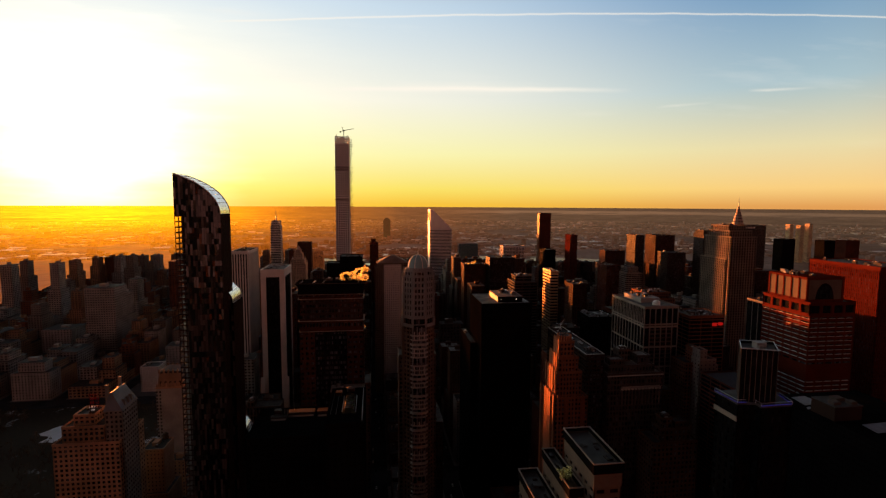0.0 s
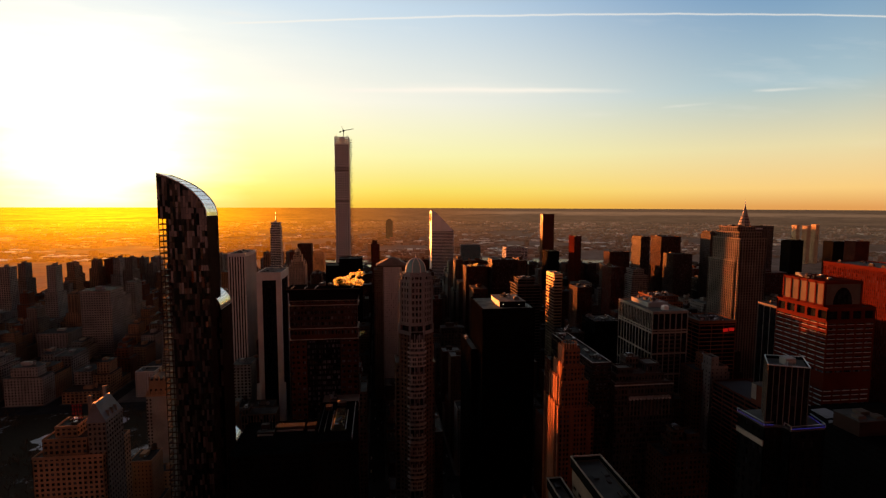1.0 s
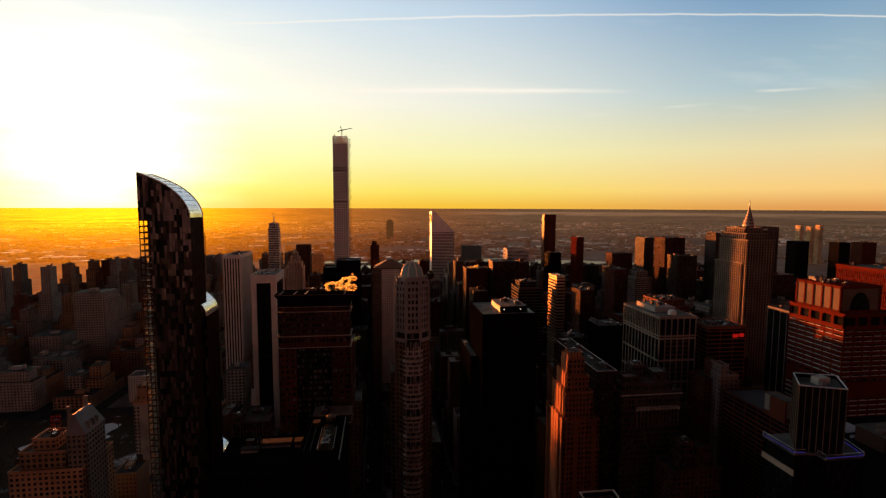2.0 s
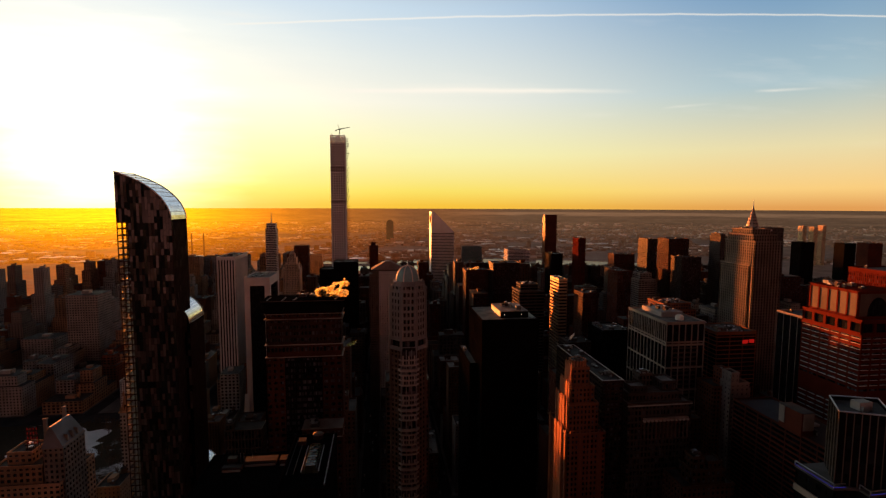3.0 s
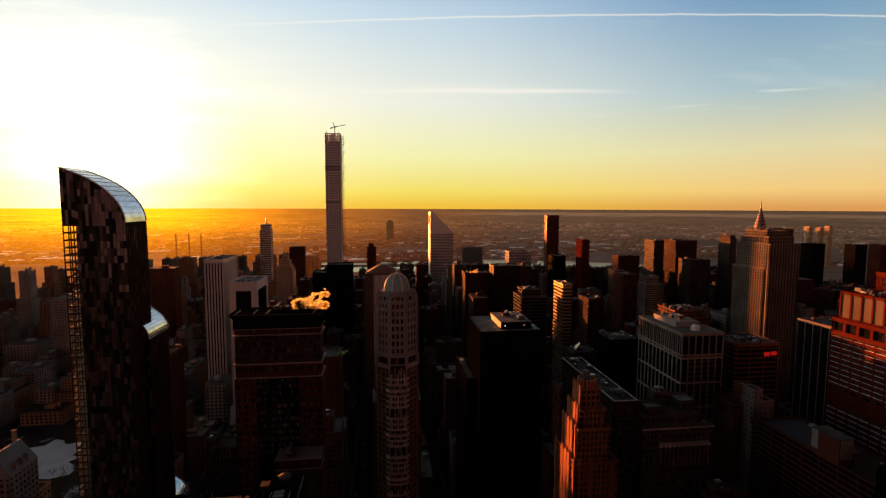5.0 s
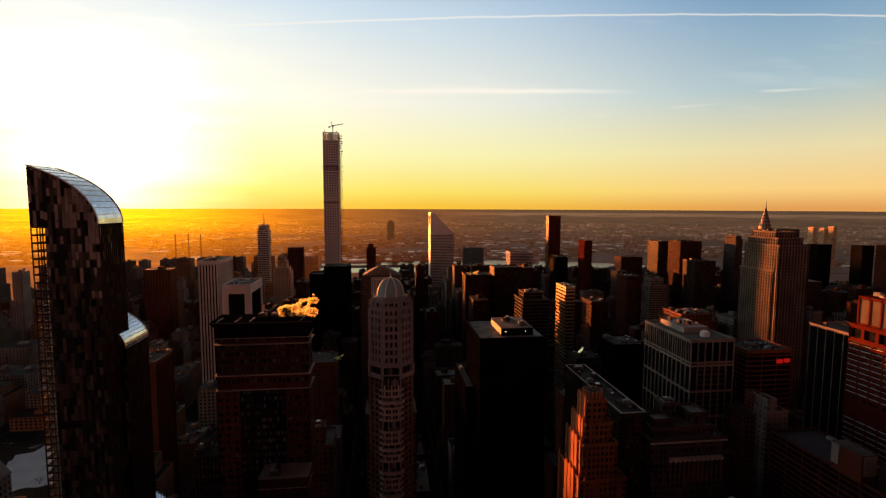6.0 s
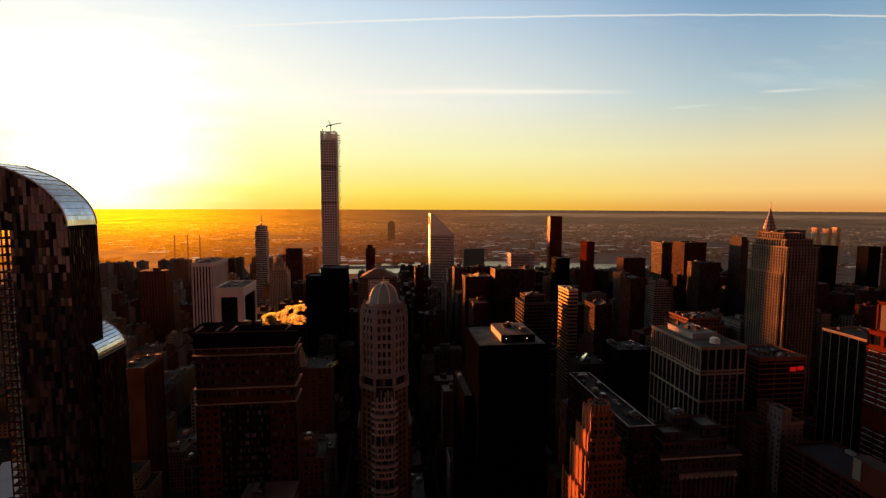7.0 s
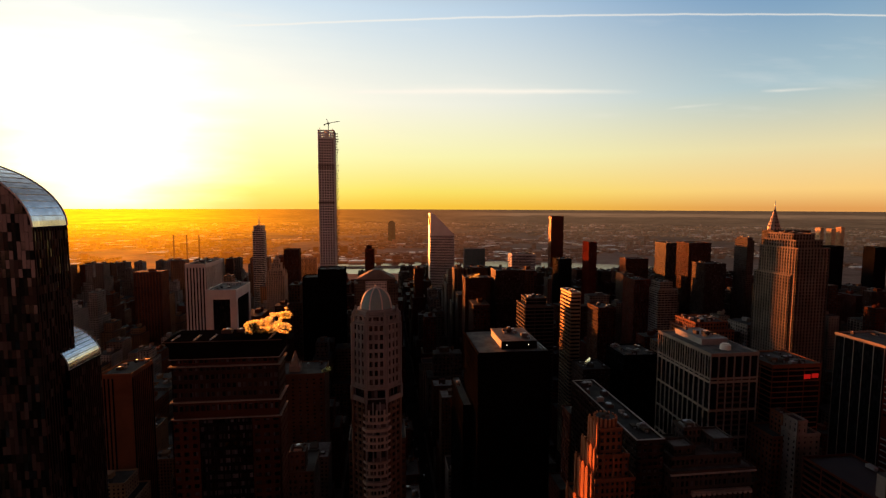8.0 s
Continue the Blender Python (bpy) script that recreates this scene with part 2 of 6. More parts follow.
METAL = surface("grey_metal", (0.40, 0.40, 0.41), rough=0.4, metal=0.8, spread=0.15)
ALUMINIUM = surface("aluminium", (0.50, 0.48, 0.46), rough=0.5, metal=0.9, spread=0.1)
STEEL_CROWN = surface("weathered_steel_crown", (0.34, 0.26, 0.22), rough=0.55, metal=0.3, spread=0.2, spec=0.2)
SLATE = surface("grey_slate", (0.20, 0.21, 0.23), rough=0.5, spread=0.3, grain=1.6, each=0.1)
COPPER = surface("green_copper", (0.24, 0.40, 0.41), rough=0.7, spread=0.25, grain=1.5)
TAR = surface("roof_tar", (0.055, 0.051, 0.050), rough=0.85, spec=0.2, spread=0.4, grain=0.35, each=0.35, patch=0.12)
GRAVEL = surface("roof_gravel", (0.22, 0.21, 0.20), rough=0.9, spread=0.35, grain=0.5, each=0.3, patch=0.15)
SNOW = surface("snow", (0.78, 0.80, 0.84), rough=0.6, spread=0.12, grain=0.3)
OLD_SNOW = surface("old_snow", (0.26, 0.27, 0.31), rough=0.8, spread=0.3, grain=0.3)
# the next three carry painted haze: part of the distance glow as emission
HAZED_GREEN = surface("hazed_green_glass", (0.07, 0.15, 0.12), rough=0.4, haze=0.55)
HAZED_TAN = surface("hazed_tan_brick", (0.66, 0.50, 0.30), haze=0.5)
HAZED_GREY = surface("hazed_grey_concrete", (0.15, 0.13, 0.12), haze=0.6)
PLANT = surface("roof_machinery", (0.26, 0.25, 0.24), rough=0.6, each=0.4)
WOOD = surface("tank_wood", (0.16, 0.10, 0.06), each=0.3)
ASPHALT = surface("asphalt", (0.045, 0.044, 0.046), rough=0.8, spread=0.3, spec=0.0)
PAVING = surface("pavement_concrete", (0.16, 0.15, 0.145), each=0.15, spec=0.0)


def lamp_material(name, colour, strength):
    m = bpy.data.materials.new(name)
    m.use_nodes = True
    n = Nodes(m.node_tree)
    n.add("ShaderNodeOutputMaterial", {0: n.add("ShaderNodeEmission", {0: (*colour, 1), 1: strength}).outputs[0]})
    return m


RED_SIGN = lamp_material("lit_red_sign", (1.0, 0.02, 0.015), 0.065)
SIGN_DIM = lamp_material("dim_red_sign", (1.0, 0.03, 0.02), 0.02)
BLUE_LED = lamp_material("lit_blue_strip", (0.12, 0.10, 1.0), 0.032)
LAMP_WHITE = lamp_material("lit_white_lamp", (1.0, 0.85, 0.6), 0.35)


def steam_material():
    m = bpy.data.materials.new("steam")
    m.use_nodes = True
    n = Nodes(m.node_tree)
    place = n.add("ShaderNodeNewGeometry").outputs["Position"]
    puff = n.add("ShaderNodeMapRange", {0: n.noise(place, 0.3, 8.0, 0.7), 1: 0.34, 2: 0.72, 3: 0.0, 4: 0.62}).outputs[0]
    glow = n.add("ShaderNodeBsdfTranslucent", {0: (1.0, 0.96, 0.5, 1)}).outputs[0]
    body = n.add("ShaderNodeMixShader", {0: 0.04, 1: glow, 2: n.add("ShaderNodeBsdfDiffuse", {0: (0.9, 0.9, 0.9, 1)}).outputs[0]}).outputs[0]
    n.add("ShaderNodeOutputMaterial", {0: n.add("ShaderNodeMixShader", {0: puff, 1: n.add("ShaderNodeBsdfTransparent").outputs[0], 2: body}).outputs[0]})
    return m


STEAM = steam_material()


# ---- building blocks ----
class Boxes:
    """Collects boxes, prisms and strips, and turns them into one mesh."""

    def __init__(self):
        self.v, self.f = [], []

    def box(self, x0, x1, y0, y1, z0, z1):
        i = len(self.v)
        self.v += [(x0, y0, z0), (x1, y0, z0), (x1, y1, z0), (x0, y1, z0), (x0, y0, z1), (x1, y0, z1), (x1, y1, z1), (x0, y1, z1)]
        self.f += [(i, i + 3, i + 2, i + 1), (i + 4, i + 5, i + 6, i + 7), (i, i + 1, i + 5, i + 4),
                   (i + 1, i + 2, i + 6, i + 5), (i + 2, i + 3, i + 7, i + 6), (i + 3, i, i + 4, i + 7)]
        return self

    def prism(self, bottom, top):
        """A solid between two rings of equally many points, given counter-clockwise from above."""
        i, k = len(self.v), len(bottom)
        self.v += list(bottom) + list(top)
        self.f += [tuple(range(i + k - 1, i - 1, -1)), tuple(range(i + k, i + 2 * k))]
        self.f += [(i + j, i + (j + 1) % k, i + k + (j + 1) % k, i + k + j) for j in range(k)]
        return self

    def ring(self, cx, cy, z0, z1, r0, r1, sides=12, turn=0.0):
        a = [turn + 2 * math.pi * j / sides for j in range(sides)]
        return self.prism([(cx + r0 * math.cos(t), cy + r0 * math.sin(t), z0) for t in a],
                          [(cx + r1 * math.cos(t), cy + r1 * math.sin(t), z1) for t in a])

    def bar(self, a, b, r, sides=4):
        """A straight bar from a to b."""
        a, b = Vector(a), Vector(b)
        q = (b - a).to_track_quat("Z", "Y")
        ring = [q @ Vector((r * math.cos(math.pi / 4 + 2 * math.pi * j / sides), r * math.sin(math.pi / 4 + 2 * math.pi * j / sides), 0)) for j in range(sides)]
        return self.prism([tuple(a + p) for p in ring], [tuple(b + p) for p in ring])

    def quad(self, a, b, c, d):
        i = len(self.v)
        self.v += [a, b, c, d]
        self.f += [(i, i + 1, i + 2, i + 3)]
        return self

    def mesh(self, name, material):
        me = bpy.data.meshes.new(name)
        me.from_pydata([tuple(p) for p in self.v], [], self.f)
        me.materials.append(material)
        me.update()
        return me


def thing(name, label, category, at=(0, 0, 0), group="", kind=""):
    return tagged_at(new(name), label, category, at, group, kind)


def tagged_at(ob, label, category, at, group="", kind=""):
    ob.location = at
    return tagged(ob, label, category, group, kind)


def part(name, boxes, material, parent, label="", kind=""):
    """Links collected boxes as ONE mesh under a thing or a part."""
    ob = new(name, boxes.mesh(name, material))
    ob.parent = parent
    return tagged(ob, label, kind=kind)


def pieces(name, boxes, material, parent, places):
    """Alike pieces that share one mesh, each an object of its own."""
    me = boxes.mesh(name, material)
    for p in places:
        ob = new(name, me)
        ob.parent, ob.location = parent, p


def lattice(b, x0, x1, y0, y1, z0, z1, bay, floor, pier, span, deep, faces="wnse", cap=0.0, back=0.04):
    """Piers and spandrels on the faces of a block: the openings between them are its windows. Spandrels lie 4 cm behind the piers."""
    rows = max(1, round((z1 - z0) / floor))
    fl = (z1 - z0) / rows
    for face in faces:
        along = (x0, x1) if face in "we" else (y0, y1)
        n = max(1, round((along[1] - along[0]) / bay))
        step = (along[1] - along[0]) / n
        if face == "w": put = lambda a0, a1, c0, c1, k: b.box(a0, a1, y0 + k, y0 + deep, c0, c1)
        elif face == "e": put = lambda a0, a1, c0, c1, k: b.box(a0, a1, y1 - deep, y1 - k, c0, c1)
        elif face == "n": put = lambda a0, a1, c0, c1, k: b.box(x0 + k, x0 + deep, a0, a1, c0, c1)
        else: put = lambda a0, a1, c0, c1, k: b.box(x1 - deep, x1 - k, a0, a1, c0, c1)
        if pier > 0:
            for j in range(n + 1):
                c = along[0] + j * step
                h = pier / 2
                put(max(along[0], c - h), min(along[1], c + h), z0, z1, 0.0)
        if span > 0:
            for j in range(rows):
                put(along[0] + 0.03, along[1] - 0.03, z0 + j * fl, z0 + j * fl + span, back)
            put(along[0] + 0.03, along[1] - 0.03, z1 - max(cap, span * 0.5), z1 - 0.02, 0.02)


def parapet(b, x0, x1, y0, y1, z, h=1.2, w=0.5, out=0.15):
    b.box(x0 - out, x1 + out, y0 - out, y0 + w, z, z + h)
    b.box(x0 - out, x1 + out, y1 - w, y1 + out, z, z + h)
    b.box(x0 - out, x0 + w, y0 + w, y1 - w, z, z + h)
    b.box(x1 - w, x1 + out, y0 + w, y1 - w, z, z + h)


def water_tank(parent, x, y, z, r=2.0):
    tank = part("water_tank", Boxes().ring(x, y, z + 2.75, z + 6.4, r, r * 0.94, 10), WOOD, parent, "round wooden water tank on a steel stand")
    part("tank_lid", Boxes().ring(x, y, z + 6.4, z + 8.0, r * 1.05, 0.1, 10), TAR, tank)
    b = Boxes().box(x - r * 0.9, x + r * 0.9, y - r * 0.9, y + r * 0.9, z + 2.5, z + 2.75)
    for dx in (-1, 1):
        for dy in (-1, 1):
            b.bar((x + dx * r * 0.6, y + dy * r * 0.6, z - 0.1), (x + dx * r * 0.6, y + dy * r * 0.6, z + 2.6), 0.15)
    part("tank_stand", b, BLACK_STEEL, tank)
    return tank


def roof_units(parent, rng, x0, x1, y0, y1, z, count):
    """Fans, ducts, chillers and stair heads."""
    for _ in range(count):
        w, d, h = rng.uniform(1.6, 5.0), rng.uniform(1.6, 5.0), rng.uniform(1.0, 3.0)
        if x1 - x0 < w + 3 or y1 - y0 < d + 3:
            continue
        x, y = rng.uniform(x0 + 1.2, x1 - w - 1.2), rng.uniform(y0 + 1.2, y1 - d - 1.2)
        unit = part("roof_unit", Boxes().box(x, x + w, y, y + d, z - 0.05, z + h), rng.choice([PLANT, CONCRETE, TAR]), parent)
        if rng.random() < 0.5:
            part("fan", Boxes().ring(x + w / 2, y + d / 2, z + h, z + h + 0.5, min(w, d) * 0.36, min(w, d) * 0.36, 10), METAL, unit)
        else:
            part("duct", Boxes().box(x + 0.3, x + w * 0.55, y - 0.8, y + 0.1, z - 0.05, z + h * 0.6), METAL, unit)


def block_tower(parent, x0, x1, y0, y1, z0, z1, wall, glass=None, bay=3.2, floor=3.6, pier=1.4, span=1.5, deep=0.35, faces="wnse", roof=True, split=False,
                ledge=1.3, cap=0.0, roof_mat=None, back=0.04):
    """One tier of a building: glazed core, wall of piers and spandrels, roof and parapet."""
    part("glazing", Boxes().box(x0 + deep, x1 - deep, y0 + deep, y1 - deep, z0, z1 - 0.3), glass or GLASS, parent)
    if split:
        rows = max(1, round((z1 - z0) / floor))
        fl = (z1 - z0) / rows
        if span > 0:
            pieces("spandrel", Boxes().box(x0 + 0.04, x1 - 0.04, y0 + 0.04, y1 - 0.04, 0, span), wall, parent, [(0, 0, z0 + j * fl) for j in range(rows)])
        if pier > 0:
            nx, ny = max(1, round((x1 - x0) / bay)), max(1, round((y1 - y0) / bay))
            sx, sy, h = (x1 - x0 - pier) / nx, (y1 - y0 - pier) / ny, pier
            post = Boxes().box(0, h, 0, h if deep > h else deep, z0, z1 - 0.02)
            pieces("pier", post, wall, parent, [(x0 + j * sx, y0, 0) for j in range(nx + 1)] + [(x0 + j * sx, y1 - min(h, deep), 0) for j in range(nx + 1)])
            post = Boxes().box(0, min(h, deep), 0, h, z0, z1 - 0.02)
            pieces("pier", post, wall, parent, [(x0, y0 + j * sy, 0) for j in range(1, ny)] + [(x1 - min(h, deep), y0 + j * sy, 0) for j in range(1, ny)])
        if cap:
            part("fascia", Boxes().box(x0 - 0.02, x1 + 0.02, y0 - 0.02, y1 + 0.02, z1 - cap, z1 - 0.05), wall, parent)
    else:
        b = Boxes()
        lattice(b, x0, x1, y0, y1, z0, z1, bay, floor, pier, span, deep, faces, cap, back)
        part("wall", b, wall, parent)
    if roof:
        part("roof", Boxes().box(x0 + 0.3, x1 - 0.3, y0 + 0.3, y1 - 0.3, z1 - 0.4, z1 + 0.12), roof_mat or TAR, parent)
        b = Boxes()
        parapet(b, x0, x1, y0, y1, z1 - 0.06, ledge)
        part("parapet", b, wall, parent)


def tower(name, label, x0, x1, y0, y1, z1, wall, z0=0.0, units=5, penthouse=None, tiers=(), category="building", group="", seed=1, **kw):
    """A building on the ground: a main block with further tiers (x0, x1, y0, y1, z0, z1) above or beside it."""
    cx, cy = (x0 + x1) / 2, (y0 + y1) / 2
    ob = thing(name, label, category, (cx, cy, 0), group)
    rng = random.Random(seed)
    block_tower(ob, x0 - cx, x1 - cx, y0 - cy, y1 - cy, z0, z1, wall, **kw)
    top = (x0, x1, y0, y1, z1)
    for tx0, tx1, ty0, ty1, tz0, tz1 in tiers:
        block_tower(ob, tx0 - cx, tx1 - cx, ty0 - cy, ty1 - cy, tz0, tz1, wall, **kw)
        if tz1 > top[4]:
            top = (tx0, tx1, ty0, ty1, tz1)
    z = top[4] + 0.1
    if penthouse:
        px0, px1, py0, py1, h = penthouse
        b = Boxes().box(px0 - cx, px1 - cx, py0 - cy, py1 - cy, z, z + h)
        parapet(b, px0 - cx, px1 - cx, py0 - cy, py1 - cy, z + h, 0.5, 0.3, 0.1)
        part("penthouse", b, PLANT, ob)
        z += h
        top = (px0, px1, py0, py1, 0)
    roof_units(ob, rng, top[0] - cx, top[1] - cx, top[2] - cy, top[3] - cy, z, units)
    return ob


# ---- ground, streets, park, river, distance ----
FAR = 2700.0


def squeeze(x, y):
    """Beyond FAR the land is drawn in towards the eye along its own sight line, so that it ends before 5 km. Gives x, y, z and the scale."""
    dx, dy = x - EYE[0], y - EYE[1]
    r = math.hypot(dx, dy)
    if r <= FAR:
        return x, y, 0.0, 1.0
    s = FAR + 2050 * (1 - math.exp(-(r - FAR) / 2050))
    k = s / r
    return EYE[0] + dx * k, EYE[1] + dy * k, EYE[2] * (1 - k) - 0.0, k


def land_material(name):
    m = bpy.data.materials.new(name)
    m.use_nodes = True
    n = Nodes(m.node_tree)
    uv = n.add("ShaderNodeUVMap").outputs[0]
    fine, mid, big = n.noise(uv, 14.0, 6.0, 0.65), n.noise(uv, 2.2, 5.0, 0.6), n.noise(uv, 0.5, 3.0)
    col = n.ramp(fine, [(0.35, (0.03, 0.025, 0.022)), (0.52, (0.09, 0.078, 0.07)), (0.66, (0.14, 0.125, 0.115)), (0.78, (0.30, 0.27, 0.25))])
    col = n.mix(n.add("ShaderNodeMapRange", {0: mid, 1: 0.45, 2: 0.6}).outputs[0], col, (0.05, 0.038, 0.03))
    size = n.add("ShaderNodeVectorMath", {0: uv}, operation="LENGTH").outputs["Value"]
    u, v, _ = n.add("ShaderNodeSeparateXYZ", {0: uv}).outputs
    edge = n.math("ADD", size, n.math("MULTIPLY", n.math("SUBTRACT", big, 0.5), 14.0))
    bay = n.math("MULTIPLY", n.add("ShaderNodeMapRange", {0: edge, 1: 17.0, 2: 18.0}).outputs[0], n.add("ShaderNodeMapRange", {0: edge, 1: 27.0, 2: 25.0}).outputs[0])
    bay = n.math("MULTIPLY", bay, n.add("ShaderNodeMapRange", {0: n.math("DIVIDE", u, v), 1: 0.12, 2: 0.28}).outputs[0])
    glint_specks = n.add("ShaderNodeMapRange", {0: n.noise(uv, 30.0, 2.0), 1: 0.68, 2: 0.74}).outputs[0]
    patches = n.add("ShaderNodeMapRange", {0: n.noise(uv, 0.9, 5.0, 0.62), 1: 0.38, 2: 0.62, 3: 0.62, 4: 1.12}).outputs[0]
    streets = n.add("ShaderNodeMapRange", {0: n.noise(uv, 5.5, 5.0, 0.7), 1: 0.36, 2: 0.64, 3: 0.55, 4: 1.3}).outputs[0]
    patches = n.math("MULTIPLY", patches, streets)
    # mottling, bay reflection and glint specks are painted into the haze emission
    glow_tone = n.math("ADD", n.math("ADD", patches, n.math("MULTIPLY", mid, 0.15)), n.math("ADD", n.math("MULTIPLY", bay, 0.8), n.math("MULTIPLY", glint_specks, 0.6)))
    ground = n.add("ShaderNodeBsdfPrincipled", {"Base Color": col, "Roughness": 0.85}).outputs[0]
    n.add("ShaderNodeOutputMaterial", {0: hazed(n, ground, glow_tone)})
    return m


LAND = land_material("hazed_land")


def water_material():
    m = bpy.data.materials.new("river_water")
    m.use_nodes = True
    n = Nodes(m.node_tree)
    place = n.add("ShaderNodeNewGeometry").outputs["Position"]
    bump = n.add("ShaderNodeBump", {"Strength": 0.06, "Distance": 0.5, "Height": n.noise(place, 0.12, 4.0)}).outputs[0]
    n.add("ShaderNodeOutputMaterial", {0: n.add("ShaderNodeBsdfPrincipled", {"Base Color": (0.02, 0.03, 0.035, 1), "Roughness": 0.12, "IOR": 1.33, "Normal": bump}).outputs[0]})
    return m


WATER = water_material()


def make_ground():
    radii = [0, 150, 300, 500, 750, 1000, 1300, 1600, 1900, 2200, 2500, 2700]
    while radii[-1] < 55000:
        radii.append(radii[-1] * 1.10)
    sides = 96
    verts, true = [], []
    for r in radii:
        for j in range(sides):
            a = 2 * math.pi * j / sides
            x, y = EYE[0] + r * math.cos(a), EYE[1] + r * math.sin(a)
            px, py, pz, _ = squeeze(x, y)
            verts.append((px, py, pz))
            true.append(((x - EYE[0]) / 1000, (y - EYE[1]) / 1000))
    faces = [(i * sides + j, (i + 1) * sides + j, (i + 1) * sides + (j + 1) % sides, i * sides + (j + 1) % sides)
             for i in range(len(radii) - 1) for j in range(sides)]
    me = bpy.data.meshes.new("ground")
    me.from_pydata(verts, [], faces)
    uv = me.uv_layers.new(name="UVMap")
    for poly in me.polygons:
        poly.use_smooth = True
        for li in poly.loop_indices:
            uv.data[li].uv = true[me.loops[li].vertex_index]
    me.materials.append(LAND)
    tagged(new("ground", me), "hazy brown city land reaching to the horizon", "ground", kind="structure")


make_ground()

AVENUES = [(-375, 30), (-95, 30), (185, 30), (440, 30), (590, 24), (775, 42), (905, 23), (1040, 30), (1220, 30), (1410, 30), (1600, 24)]
STREETS = [-782, -707, -632, -557, -482, -407, -332, -257, -182, -107, -27, 55, 133, 207, 281, 356, 432, 508, 584, 660, 736, 812, 888, 964, 1040, 1116, 1192, 1268, 1344, 1420, 1496]
WIDE = {55: 30, -107: 30, 1192: 30}


def sheet(name, label, x0, x1, y0, y1, z0, z1, material, category):
    ob = new(name, Boxes().box(x0, x1, y0, y1, z0, z1).mesh(name, material))
    return tagged(ob, label, category, kind="structure")


sheet("road", "dark asphalt street grid between the city blocks", -830, 1540, -700, 1660, -0.5, 0.05, ASPHALT, "road")


def blocks():
    """The kerbed blocks between the streets."""
    out = []
    for (ya, wa), (yb, wb) in zip([(-655, 30)] + AVENUES, AVENUES + [(1660, 20)]):
        for xa, xb in zip(STREETS, STREETS[1:]):
            x0, x1 = xa + WIDE.get(xa, 18) / 2, xb - WIDE.get(xb, 18) / 2
            y0, y1 = ya + wa / 2, yb - wb / 2
            if x1 < -110 and y1 < 440:
                continue
            out.append((x0, x1, y0, y1))
    return out


BLOCKS = blocks()
walks = thing("pavement", "grey concrete pavements of the city blocks", "pavement", kind="structure")
for x0, x1, y0, y1 in BLOCKS:
    part("paving_block", Boxes().box(x0, x1, y0, y1, -0.3, 0.2), PAVING, walks)


def park_material():
    m = bpy.data.materials.new("snowy_park")
    m.use_nodes = True
    n = Nodes(m.node_tree)
    place = n.add("ShaderNodeNewGeometry").outputs["Position"]
    patch, fine = n.noise(place, 0.012, 4.0, 0.6), n.noise(place, 0.25, 5.0)
    mask = n.add("ShaderNodeMapRange", {0: n.math("ADD", patch, n.math("MULTIPLY", fine, 0.15)), 1: 0.64, 2: 0.72}).outputs[0]
    col = n.mix(mask, n.mix(fine, (0.025, 0.017, 0.01), (0.06, 0.04, 0.022)), (0.75, 0.77, 0.82))
    n.add("ShaderNodeOutputMaterial", {0: n.add("ShaderNodeBsdfPrincipled", {"Base Color": col, "Roughness": 0.95, "Specular IOR Level": 0.1}).outputs[0]})
    return m


sheet("park_lawn", "winter park ground patched with snow", -830, -124, -655, 424, -0.3, 0.25, park_material(), "park")
sheet("river", "calm river water reflecting the bright sky", -150, 2400, 1960, 2390, -0.4, 0.06, WATER, "water")
sheet("river_island", "long narrow island in the river", -140, 520, 2130, 2225, -0.4, 1.2, TAN_BRICK, "island")



def snow_field():
    """The snow-covered clearing in the park, with a ragged edge."""
    n, ring = 48, []
    for j in range(n):
        a = 2 * math.pi * j / n
        v = Vector((math.cos(a), math.sin(a), 0))
        k = 0.85 + 0.5 * noise.noise(v * 1.7 + Vector((4, 9, 2))) + 0.2 * noise.noise(v * 6.0)
        ring.append((-236 + 50 * k * v.x, 356 + 54 * k * v.y))
    b = Boxes().prism([(x, y, 0.2) for x, y in ring], [(x, y, 0.42) for x, y in ring])
    tagged(new("snow_field", b.mesh("snow_field", SNOW)), "snow-covered clearing in the winter park", "snow", kind="structure")


snow_field()

# ---- the towers ----
HERO = []          # footprints kept clear of the smaller buildings


def keep(x0, x1, y0, y1, m=3.0):
    HERO.append((x0 - m, x1 + m, y0 - m, y1 + m))


def hero(name, label, x0, x1, y0, y1, z1, wall, **kw):
    keep(x0, x1, y0, y1)
    return tower(name, label, x0, x1, y0, y1, z1, wall, **kw)


